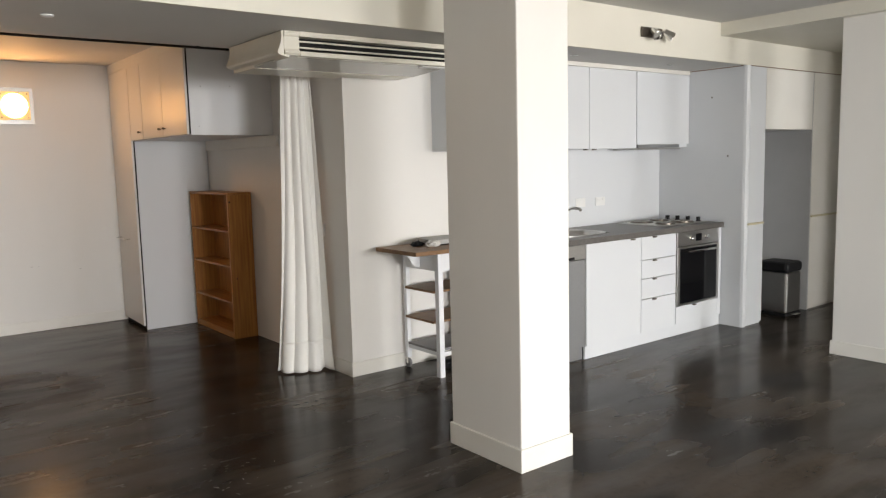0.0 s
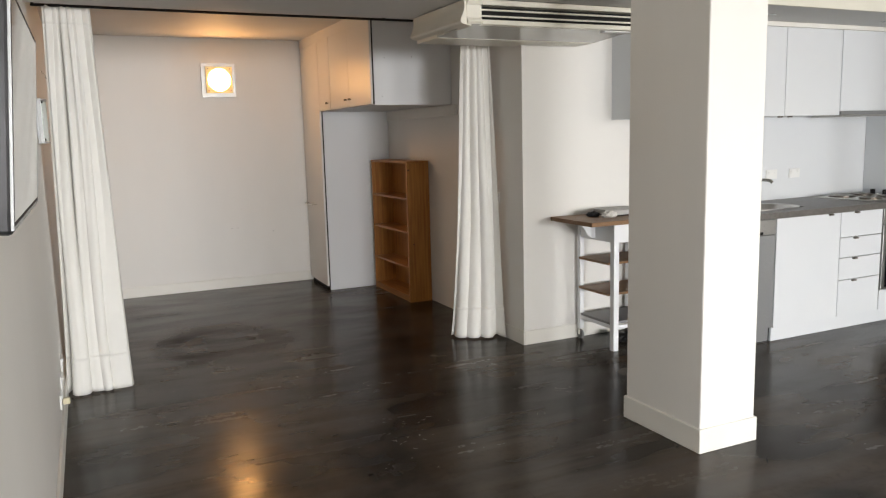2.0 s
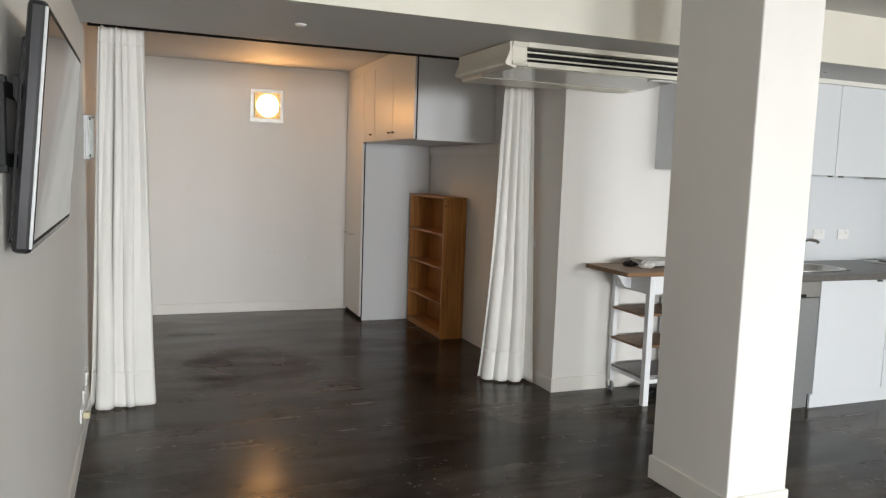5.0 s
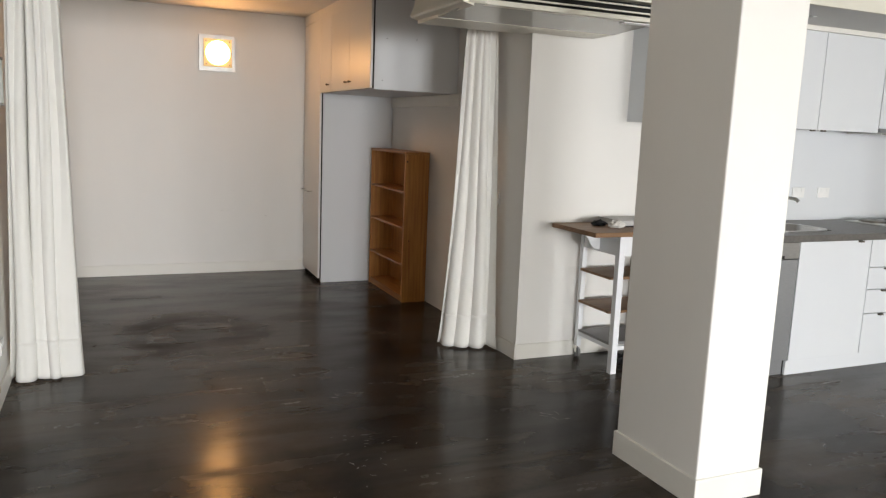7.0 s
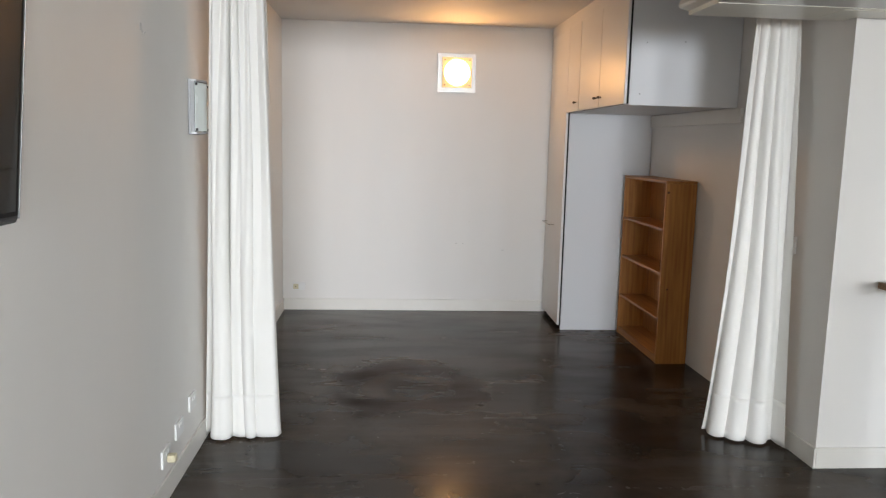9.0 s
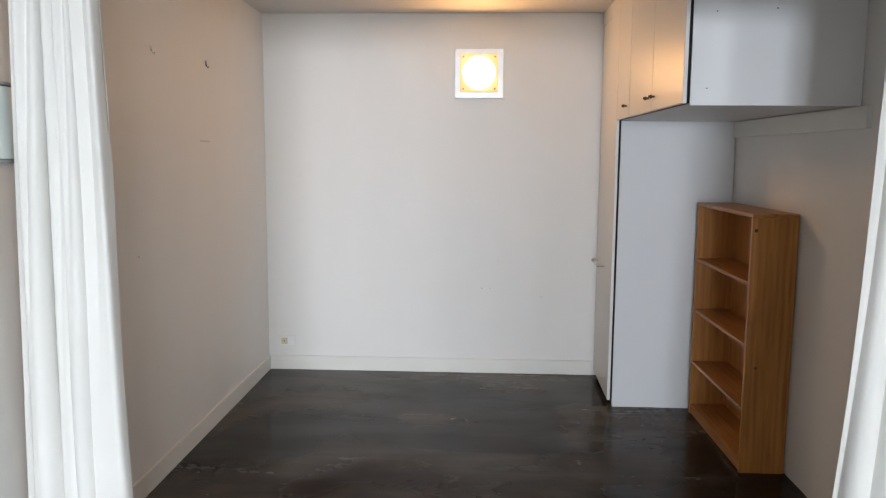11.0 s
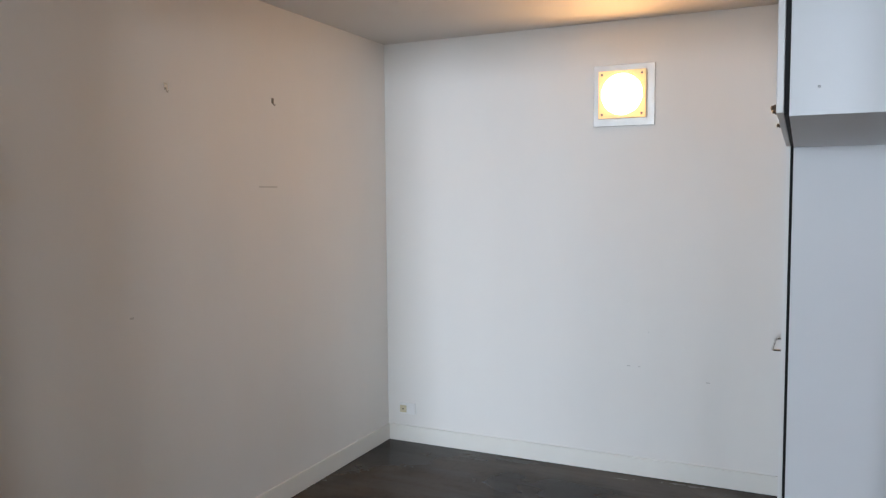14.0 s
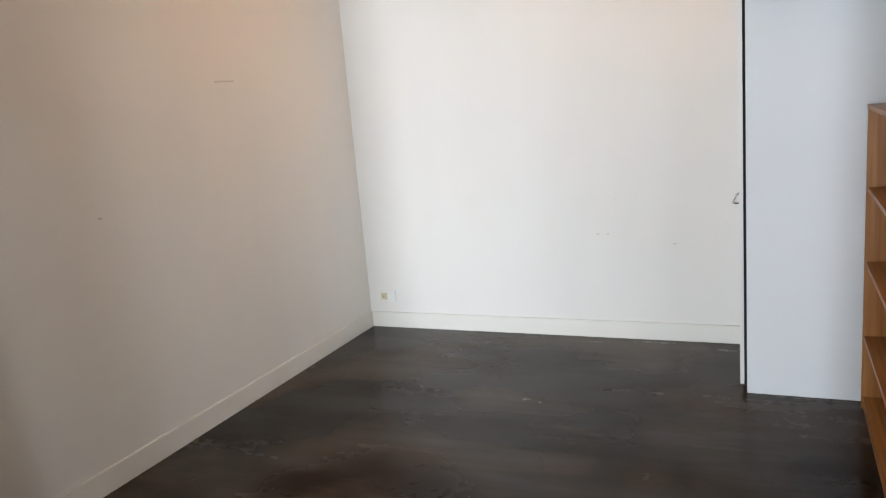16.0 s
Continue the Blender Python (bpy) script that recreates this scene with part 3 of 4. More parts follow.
def curtain(name, top, bottom, folds, seed, depth, label):
    """A gathered drape; top and bottom give the two ends (x, y) of its upper and lower edge."""
    rnd = random.Random(seed)
    t = thing(name, (bottom[0][0], bottom[0][1], 0.01), label, "curtain")
    cols, rows = 150, 64
    ph = [rnd.uniform(0, 6.28) for _ in range(6)]

    def point(u, v):
        # v: 0 at the hem, 1 at the rod; folds wander and merge on the way down
        s = v ** 0.75
        ax, ay = bottom[0][0] + (top[0][0] - bottom[0][0]) * s, bottom[0][1] + (top[0][1] - bottom[0][1]) * s
        bx, by = bottom[1][0] + (top[1][0] - bottom[1][0]) * s, bottom[1][1] + (top[1][1] - bottom[1][1]) * s
        warp = u + 0.05 * math.sin(2 * math.pi * 1.4 * u + ph[0]) + 0.035 * math.sin(2 * math.pi * 2.3 * u + ph[1] + 1.2 * v)
        low = noise.noise(Vector((u * 2.6 + seed, v * 1.3, 0.0)))
        hang = 1 - v
        # broad rounded lobes parted by narrow creases; twice as many near the heading
        wide = math.pi * (folds * warp + 0.10 * math.sin(2.4 * v + ph[3])) + ph[2]
        tight = math.pi * (folds * 2.1 * warp + 0.16 * math.sin(3 * v + 4 * u)) + ph[4]
        big = 1 - 2 * abs(math.sin(wide)) ** (0.75 + 0.15 * hang)
        small = 1 - 2 * abs(math.sin(tight)) ** 0.9
        up = max(0.0, min(1.0, (v - 0.35) / 0.6))
        lobe = 0.75 + 0.55 * noise.noise(Vector((math.floor(wide / math.pi) * 1.7, seed * 3.1, v * 0.6)))
        d = depth * (0.62 + 0.38 * hang) * (1 + 0.35 * low)
        y = d * (big * lobe * (1.0 - 0.45 * up) + small * (0.05 + 0.33 * up))
        # cloth turns back on itself beside the deeper folds
        x = -0.30 * d * math.sin(2 * wide) * min(1.0, 8 * u, 8 * (1 - u))
        x += 0.014 * hang * math.sin(2 * math.pi * 0.8 * v + ph[5] + 5 * u) * min(1.0, 6 * u, 6 * (1 - u))
        if v > 0.90:
            y *= 0.55 + 0.45 * (1 - v) / 0.1
        z = 0.010 + 0.012 * (0.5 + 0.5 * big) * hang * hang + v * 2.222
        return (ax + (bx - ax) * u + x, ay + (by - ay) * u + y, z)

    def sheet(v0, v1, n, thick, nm, lab):
        bm = bmesh.new()
        grid = [[bm.verts.new(point(c / cols, v0 + (v1 - v0) * r / n)) for c in range(cols + 1)] for r in range(n + 1)]
        for r in range(n):
            for c in range(cols):
                bm.faces.new((grid[r][c], grid[r][c + 1], grid[r + 1][c + 1], grid[r + 1][c]))
        ob = part(nm, bm, FABRIC, t, lab)
        for p in ob.data.polygons:
            p.use_smooth = True
        so = ob.modifiers.new("cloth", "SOLIDIFY")
        so.thickness, so.offset, so.use_rim = thick, 0, nm != "drape"
    sheet(0.0, 0.098, 8, 0.0036, "hem", "doubled white hem band")
    sheet(0.098, 0.955, rows, 0.003, "drape", "")
    sheet(0.955, 1.0, 6, 0.004, "heading", "gathered heading tape")


curtain("curtain", ((0.075, 5.09), (0.316, 5.10)), ((0.008, 5.10), (0.374, 5.14)), 4.4, 3, 0.078, "floor-length white cotton curtain tied back at the wall")
curtain("curtain", ((2.645, 5.08), (2.835, 5.06)), ((2.542, 5.13), (2.866, 4.935)), 3.8, 11, 0.068, "floor-length white cotton curtain gathered beside the partition")

# ---- wall sconce by the curtain ----
sc = thing("wall_sconce", (0, 5.05, 1.6), "unlit chrome wall sconce with curved frosted glass", "wall lamp")
part("backplate", box(0.0, 0.012, 4.932, 5.172, 1.478, 1.722, 0.002), DIM_STEEL, sc)
arc = [(0.016 + 0.030 * math.sin(math.pi * (0.12 + 0.76 * i / 14)), 4.945 + 0.214 * i / 14) for i in range(15)]
outer = [(x + 0.004, y) for x, y in arc]
for y in (4.938, 5.158):
    part("end_plate", prism([(0.012, y), (0.026, y), (0.026, y + 0.006), (0.012, y + 0.006)], "z", 1.489, 1.711), DIM_STEEL, sc, "grey end plate")
part("glass_shade", prism([*[(x, y) for x, y in arc], *[(x, y) for x, y in outer[::-1]]], "z", 1.493, 1.707), FROST, sc, "curved frosted glass shade", True)
for z0, z1 in ((1.480, 1.489), (1.711, 1.720)):
    part("rail", prism([(0.012, 4.938), *[(x + 0.007, y) for x, y in arc], (0.012, 5.166)], "z", z0, z1), DIM_STEEL, sc, "chrome edge rail", True)
for y in (4.95, 5.154):
    for z in (1.50, 1.70):
        part("clip", box(0.030, 0.038, y - 0.006, y + 0.006, z - 0.006, z + 0.006, 0.001), BLACK, sc, "small dark glass clip")

# ---- television ----
TVY0, TVY1, TVH = 2.205, 3.215, 0.566
tilt = Matrix.Translation((0.056, 0, 1.264)) @ Matrix.Rotation(radians(4.6), 4, "Y")
tv = thing("television", (0.04, 2.73, 1.5), "flat black television on a tilting wall bracket, switched off", "television")


def tilted(bm):
    bmesh.ops.transform(bm, matrix=tilt, verts=bm.verts)
    return bm


part("rear_shell", tilted(box(-0.052, -0.041, TVY0 + 0.03, TVY1 - 0.03, 0.02, TVH - 0.08, 0.009)), BLACK, tv)
part("bezel", tilted(box(-0.042, 0.0, TVY0, TVY1, 0, TVH, 0.012)), BEZEL, tv, "dark grey rounded bezel")
part("screen_border", tilted(box(-0.003, 0.0008, TVY0 + 0.013, TVY1 - 0.013, 0.020, TVH - 0.013, 0.0003)), GAP, tv, "black screen border")
part("screen", tilted(box(-0.002, 0.0014, TVY0 + 0.024, TVY1 - 0.024, 0.030, TVH - 0.024, 0.0003)), SCREEN, tv, "dark glossy screen")
for y0, y1 in ((TVY0 + 0.002, TVY0 + 0.006), (TVY1 - 0.006, TVY1 - 0.002)):
    part("edge_strip", tilted(box(-0.006, 0.0015, y0, y1, 0.012, TVH - 0.012, 0.001)), DIM_STEEL, tv, "bright steel edge strip")
for z in (1.475, 1.635):
    part("wall_plate", box(0.0, 0.014, 2.19, 3.05, z - 0.016, z + 0.016, 0.002), BLACK, tv)
for y in (2.18, 3.02):
    part("wall_upright", box(0.0, 0.016, y - 0.012, y + 0.016, 1.448, 1.658, 0.003), BLACK, tv, "dark grey bracket upright")
    for z in (1.448, 1.640):
        part("end_cap", box(-0.0, 0.0185, y - 0.013, y + 0.017, z, z + 0.018, 0.003), BLACK, tv, "black plastic end cap")
for y in (2.30, 2.92):
    arm = part("tilt_arm", prism([(0.012, 1.668), (0.024, 1.672), (0.034, 1.640), (0.042, 1.600), (0.044, 1.555), (0.034, 1.545), (0.026, 1.56), (0.024, 1.60), (0.012, 1.63)], "y", y + 0.012, y + 0.020, 0.001), BLACK, tv, "black tilting arm")
    for bz in (1.602, 1.576):
        part("bolt", lathe([(0.007, 0), (0.007, 0.004), (0.004, 0.006)], (0.034, y + 0.012, bz), "-y", 10), CHROME, arm, "zinc bolt")
    part("vertical_rail", tilted(box(-0.060, -0.0505, y + 0.02, y + 0.05, 0.05, 0.485, 0.002)), BLACK, tv)

# ---- black cable on the floor ----
pts = []
for i in range(40):
    a = 2 * math.pi * i / 39 * 1.08
    pts.append((0.235 + 0.185 * math.cos(a), 3.24 + 0.20 * math.sin(a) + 0.012 * math.sin(3 * a), 0.006 + 0.004 * (i / 39)))
cable = tagged(part("power_cable", tube(pts, 0.005, 8), BLACK, smooth=True, origin=(0.235, 3.24, 0)), "loose coil of black cable on the floor", "cable")

# ---- air conditioner ----
ac = thing("air_conditioner", (2.7, 4.4, 2.0), "cream ducted air conditioner hung under the soffit", "air conditioner")
AX0, AX1 = 2.16, 3.33


def slab(x0, y0, x1, y1, y2, z0, z1, bev):
    return prism([(x0, y0), (x1, y0), (x1, y1), (2.884, y1), (2.884, y2), (x0, y2)], "z", z0, z1, bev)


part("body", slab(AX0 + 0.03, 4.12, AX1, 4.676, 4.77, 2.075, 2.202, 0.004), AC_WHITE, ac)
# moulded front with a rounded left corner
prof = [(4.052, 2.198), (4.046, 2.19), (4.050, 2.175), (4.058, 2.168), (4.058, 2.100), (4.050, 2.092), (4.046, 2.080), (4.056, 2.070), (4.13, 2.070), (4.13, 2.198)]
part("fascia", prism(prof, "x", AX0 + 0.012, 2.262), AC_WHITE, ac, "moulded cream end of the fascia", True)
part("top_rail", box(2.262, AX1, 4.046, 4.13, 2.170, 2.199, 0.003), AC_WHITE, ac)
part("bottom_rail", box(2.262, AX1, 4.046, 4.13, 2.066, 2.092, 0.003), AC_WHITE, ac)
part("outlet_recess", box(2.262, AX1, 4.110, 4.128, 2.09, 2.172, 0), GAP, ac, "black air outlet")
for z in (2.113, 2.146):
    bm = box(2.264, AX1 - 0.002, 4.060, 4.074, z - 0.0045, z + 0.0045, 0.0015)
    part("louvre", bm, AC_WHITE, ac, "long horizontal louvre")
cove = [(2.168, 2.199), (2.158, 2.193), (2.160, 2.165), (2.156, 2.140), (2.146, 2.112), (2.136, 2.092), (2.134, 2.080), (2.142, 2.070), (2.20, 2.056), (2.20, 2.199)]
part("end_cap", prism(cove, "y", 4.062, 4.772), AC_WHITE, ac, "moulded cream end cap", True)
part("underside_front", prism([(4.062, 2.068), (4.44, 2.046), (4.47, 2.045), (4.47, 2.056), (4.075, 2.074)], "x", AX0 + 0.02, AX1 - 0.01, 0.001), AC_GLOSS, ac, "pale glossy sloping underside")
part("underside", slab(AX0 + 0.02, 4.471, AX1 - 0.01, 4.676, 4.77, 2.043, 2.070, 0.001), AC_WHITE, ac, "cream flat underside panel")
part("drip_lip", box(3.10, AX1 - 0.02, 4.064, 4.11, 2.0555, 2.0625, 0.001), PLATE, ac, "small white lip")
part("return_panel", box(2.72, 3.28, 4.50, 4.655, 2.040, 2.0425, 0.0005), AC_WHITE, ac, "flat cream access panel")

# ---- soffit fittings ----
det = tagged(part("smoke_sensor", lathe([(0.03, 0), (0.03, 0.005), (0.024, 0.009), (0.008, 0.011)], (1.056, 4.25, 2.203), "-z", 20), PLATE, smooth=True, origin=(1.056, 4.25, 2.203)), "small round white sensor on the soffit", "sensor")
for x, y in ((4.40, 4.0), (5.55, 4.02)):
    dl = thing("downlight", (x, y, 2.203), "small recessed downlight in the kitchen soffit", "downlight", "kitchen downlights")
    part("rim", lathe([(0.028, 0), (0.028, 0.003), (0.02, 0.004), (0.018, 0.001)], (x, y, 2.203), "-z", 20), CHROME, dl, "", True)
    part("lens", lathe([(0.017, 0), (0.016, 0.002)], (x, y, 2.2025), "-z", 16), FROST, dl)

spot = thing("spotlight_bar", (4.95, 3.7, 2.35), "dark chrome twin spotlight bar on the bulkhead", "spotlight")
part("plate", box(4.755, 4.985, 3.680, 3.699, 2.315, 2.385, 0.003), BRONZE, spot)
for cx, tgt in ((4.845, (-0.25, -0.75, -0.6)), (5.005, (0.45, -0.6, -0.55))):
    bm = lathe([(0.012, -0.055), (0.024, -0.045), (0.030, -0.01), (0.036, 0.028), (0.033, 0.030), (0.028, 0.018)], (0, 0, 0), "z", 20)
    q = Vector(tgt).to_track_quat("Z", "Y").to_matrix().to_4x4()
    bmesh.ops.transform(bm, matrix=Matrix.Translation((cx, 3.635, 2.335)) @ q, verts=bm.verts)
    hd = part("spot_head", bm, CHROME, spot, "chrome spotlight head", True)
    part("stem", tube([(cx, 3.682, 2.35), (cx, 3.655, 2.345)], 0.008, 8), BRONZE, hd)

# ---- kitchen ----
YF = 3.90
bench = thing("worktop", (5.0, 4.2, 0.86), "grey-brown laminate kitchen worktop with a steel sink", "worktop")
bm = box(3.82, 4.28, 3.865, 4.548, 0.858, 0.9, 0)
for bb in ((4.82, 6.12, 3.865, 4.548), (4.28, 4.82, 3.865, 4.02), (4.28, 4.82, 4.38, 4.548)):
    box(*bb, 0.858, 0.9, 0, bm)
bmesh.ops.remove_doubles(bm, verts=bm.verts, dist=0.0005)
part("slab", bm, BENCH, bench)
sink = thing("sink", (4.55, 4.2, 0.9), "oval stainless steel sink let into the worktop", "sink")


def oval(cx, cy, a, b, n=40):
    return [(cx + a * math.copysign(abs(math.cos(t)) ** 0.7, math.cos(t)), cy + b * math.copysign(abs(math.sin(t)) ** 0.7, math.sin(t))) for t in (2 * math.pi * i / n for i in range(n))]


def bowl(levels):
    bm = bmesh.new()
    rings = [[bm.verts.new((x, y, z)) for x, y in oval(4.55, 4.2, a, b)] for a, b, z in levels]
    for p, q in zip(rings, rings[1:]):
        for i in range(len(p)):
            bm.faces.new((p[i], p[(i + 1) % len(p)], q[(i + 1) % len(p)], q[i]))
    bm.faces.new(rings[-1])
    return bm


part("bowl", bowl([(0.30, 0.21, 0.9005), (0.30, 0.21, 0.905), (0.285, 0.195, 0.907), (0.268, 0.178, 0.9035), (0.262, 0.172, 0.895), (0.25, 0.16, 0.80), (0.22, 0.13, 0.775)]), STEEL, sink, "", True)
part("basin_floor", lathe([(0.03, 0), (0.03, 0.002), (0.012, 0.003)], (4.55, 4.2, 0.7755), "z", 16), BRONZE, sink, "dark waste hole")
tap = thing("tap", (4.680, 4.44, 0.900), "chrome mixer tap behind the sink", "tap")
part("base", lathe([(0.026, 0), (0.026, 0.01), (0.02, 0.02), (0.02, 0.06), (0.016, 0.065)], (4.680, 4.44, 0.900), "z", 20), CHROME, tap, "", True)
part("spout", tube([(4.680, 4.44, 0.970), (4.685, 4.42, 1.020), (4.700, 4.37, 1.065), (4.720, 4.31, 1.085), (4.735, 4.26, 1.080), (4.740, 4.245, 1.065)], 0.012), CHROME, tap, "", True)
part("lever", tube([(4.680, 4.44, 0.985), (4.660, 4.435, 1.020), (4.620, 4.42, 1.050)], 0.006), CHROME, tap, "", True)


def cup_pull(parent, x, z, w=0.035):
    part("pull", box(x - w / 2, x + w / 2, YF - 0.020, YF, z - 0.012, z, 0.002), BRONZE, parent, "small dark edge pull")


dw = thing("dishwasher", (4.11, 4.2, 0), "grey steel dishwasher under the worktop", "dishwasher")
part("door", box(3.825, 4.402, YF, YF + 0.03, 0.10, 0.745, 0.003), DIM_STEEL, dw)
part("control_panel", box(3.825, 4.402, YF - 0.004, YF + 0.03, 0.749, 0.852, 0.003), STEEL, dw)
# no hollow here: a flat black strip paints the recess's shade
part("handle_recess", box(3.95, 4.28, YF - 0.0055, YF - 0.0035, 0.752, 0.772, 0), GAP, dw)
part("plinth", box(3.825, 4.402, YF + 0.035, YF + 0.05, 0, 0.096, 0), DIM_STEEL, dw)
part("body", box(3.83, 4.40, YF + 0.031, 4.54, 0.098, 0.72, 0), GAP, dw)

base = thing("base_cabinet", (4.73, 4.2, 0), "white kitchen base cabinet with a wide door", "cabinet")
part("carcass", box(4.412, 5.043, YF + 0.021, 4.54, 0.092, 0.72, 0), KITCHEN, base)
d = part("door", box(4.412, 5.041, YF, YF + 0.019, 0.095, 0.852, 0.002), KITCHEN, base)
cup_pull(d, 4.93, 0.852)
drw = thing("drawer_cabinet", (5.27, 4.2, 0), "white kitchen cabinet with four drawers", "cabinet")
part("carcass", box(5.046, 5.492, YF + 0.021, 4.54, 0.092, 0.855, 0), GAP, drw)
for z0, z1 in ((0.672, 0.852), (0.524, 0.667), (0.362, 0.519), (0.095, 0.357)):
    d = part("drawer", box(5.047, 5.490, YF, YF + 0.019, z0, z1, 0.002), KITCHEN, drw)
    cup_pull(d, 5.20, z1)
ov = thing("oven", (5.79, 4.2, 0.24), "built-in steel oven with a black glass door", "oven")
part("body", box(5.50, 6.088, YF + 0.022, 4.52, 0.245, 0.852, 0), GAP, ov)
part("control_panel", box(5.498, 6.09, YF - 0.006, YF + 0.02, 0.735, 0.852, 0.002), STEEL, ov)
part("clock", box(5.755, 5.835, YF - 0.008, YF - 0.006, 0.765, 0.825, 0), GLASS_BLACK, ov, "dark oven clock")
for x in (5.69, 5.90):
    part("dial", lathe([(0.020, 0), (0.020, 0.004), (0.016, 0.006), (0.015, 0.022), (0.012, 0.024)], (x, YF - 0.006, 0.795), "-y", 20), CHROME, ov, "chrome dial", True)
od = part("door", box(5.498, 6.09, YF - 0.010, YF + 0.02, 0.245, 0.730, 0.003), STEEL, ov)
part("glass", box(5.535, 6.05, YF - 0.0125, YF - 0.0095, 0.262, 0.715, 0.001), GLASS_BLACK, od, "black glass door pane")
part("door_handle", tube([(5.60, YF - 0.045, 0.69), (5.99, YF - 0.045, 0.69)], 0.010), CHROME, od, "steel bar handle", True)
for x in (5.62, 5.97):
    part("handle_post", tube([(x, YF - 0.010, 0.69), (x, YF - 0.045, 0.69)], 0.006, 8), CHROME, od)
sub = thing("warming_cabinet", (5.79, 4.2, 0), "white panel below the oven", "cabinet")
d = part("front", box(5.498, 6.09, YF, YF + 0.019, 0.095, 0.240, 0.002), KITCHEN, sub)
cup_pull(d, 5.74, 0.240)
part("filler", box(6.093, 6.138, YF, YF + 0.019, 0.095, 0.855, 0.001), KITCHEN, sub)
plinth = tagged(part("kitchen_plinth", box(4.405, 6.14, YF + 0.012, YF + 0.03, 0, 0.092, 0.001), KITCHEN, origin=(5.2, 3.92, 0)), "white plinth under the kitchen cabinets", "plinth")

hob = thing("cooktop", (5.75, 4.22, 0.9), "steel cooktop with four solid hotplates", "cooktop")
part("plate", box(5.47, 6.08, 3.99, 4.47, 0.9005, 0.907, 0.003), STEEL, hob)
for x, y, r in ((5.62, 4.10, 0.075), (5.62, 4.34, 0.09), (5.86, 4.10, 0.09), (5.86, 4.34, 0.075)):
    part("hotplate", lathe([(r + 0.008, 0), (r + 0.008, 0.004), (r, 0.006), (r, 0.012), (r - 0.01, 0.013), (0.02, 0.012), (0.018, 0.009)], (x, y, 0.907), "z", 28), BRONZE, hob, "cast iron hotplate", True)
for i in range(4):
    part("dial", lathe([(0.022, 0), (0.021, 0.006), (0.017, 0.008), (0.019, 0.036), (0.015, 0.038)], (6.02, 4.05 + 0.105 * i, 0.907), "z", 18), BLACK, hob, "black control dial", True)

for x0, x1, doors in ((3.635, 4.25, 1), (4.253, 5.415, 2), (5.418, 6.148, 1)):
    c = thing("wall_cabinet", ((x0 + x1) / 2, 4.4, 1.54), "white kitchen wall cabinet with flat doors" if x0 < 5.4 else "white kitchen wall cabinet over the rangehood", "cabinet")
    back = 4.548 if x0 > 3.8 else 4.69
    part("carcass", box(x0, x1, 4.262, back, 1.545, 2.165, 0.001), KITCHEN, c)
    n = doors
    for i in range(n):
        a, b = x0 + (x1 - x0) * i / n, x0 + (x1 - x0) * (i + 1) / n
        d = part("door", box(a + 0.0025, b - 0.0025, 4.24, 4.26, 1.542 if x0 < 5.4 else 1.575, 2.168, 0.002), KITCHEN, c)
        if x0 < 5.4:
            px = b - 0.05 if i == 0 else a + 0.05
            part("pull", box(px - 0.018, px + 0.018, 4.225, 4.245, 1.532, 1.542, 0.002), BRONZE, d, "small dark edge pull")
tagged(part("cabinet_cornice", box(3.635, 6.148, 4.235, 4.30, 2.170, 2.2025, 0.002), CREAM, origin=(4.7, 4.27, 2.17)), "cream strip closing the gap above wall cabinets", "cornice")
rh = thing("rangehood", (5.7, 4.4, 1.53), "slim steel rangehood under the wall cabinet", "rangehood")
part("visor", box(5.43, 6.0, 4.225, 4.50, 1.530, 1.5445, 0.002), STEEL, rh)
part("front_strip", box(5.43, 6.0, 4.236, 4.258, 1.5455, 1.572, 0.001), DIM_STEEL, rh)
for x in (5.07, 5.32):
    socket("wall_socket", x, 4.55, 1.10, "north")

# tall end unit, fridge recess and hall cupboards
tall = thing("pantry_cupboard", (6.3, 4.1, 0), "tall white pantry cupboard at the kitchen's end", "cupboard")
part("side_panel", prism([(6.15, 3.722), (6.158, 3.70), (6.18, 3.692), (6.19, 3.692), (6.19, 4.548), (6.15, 4.548)], "z", 0, 2.199, 0.001), KITCHEN, tall)
part("lower_door", box(6.192, 6.44, 3.69, 3.71, 0.02, 0.872, 0.003), KITCHEN, tall)
part("upper_door", box(6.192, 6.44, 3.69, 3.71, 0.892, 2.199, 0.003), KITCHEN, tall)
part("handle", box(6.195, 6.44, 3.682, 3.712, 0.874, 0.890, 0.002), SOCKET, tall, "brass-toned edge pull")
part("carcass", box(6.192, 6.446, 3.712, 4.69, 0.0, 2.199, 0), KITCHEN, tall)
for x, y, z in ((6.1475, 4.02, 1.96), (6.1475, 3.86, 1.46)):
    part("screw_cap", lathe([(0.008, 0), (0.007, 0.003)], (6.15, y, z), "-x", 10), BRONZE, tall, "small dark screw cap")
structure("wall_recess_back", box(6.446, 7.25, 4.5, 4.69, 0, 2.2, 0), RECESS_SHADE, "wall at the back of the fridge recess", "wall")
structure("wall_recess_head", box(6.446, 7.25, 3.692, 4.5, 1.68, 2.199, 0), CREAM, "white panel over the fridge recess", "wall")
BEAD = wood("brown_timber_bead", (0.22, 0.13, 0.07), (0.13, 0.07, 0.035), 0)
structure("trim_hall", box(6.192, 8.99, 3.683, 3.6895, 2.192, 2.1985, 0.001), BEAD, "thin brown timber bead above the tall cupboards", "trim")
structure("trim_pantry", box(6.141, 6.1495, 3.73, 4.235, 2.194, 2.2, 0.001), BEAD, "thin brown timber bead above the pantry side", "trim")
hallc = thing("hall_cupboard", (7.6, 4.1, 0), "tall white hall cupboard beside the fridge recess", "cupboard")
part("lower_door", box(7.268, 7.90, 3.69, 3.71, 0.02, 0.872, 0.003), CREAM, hallc)
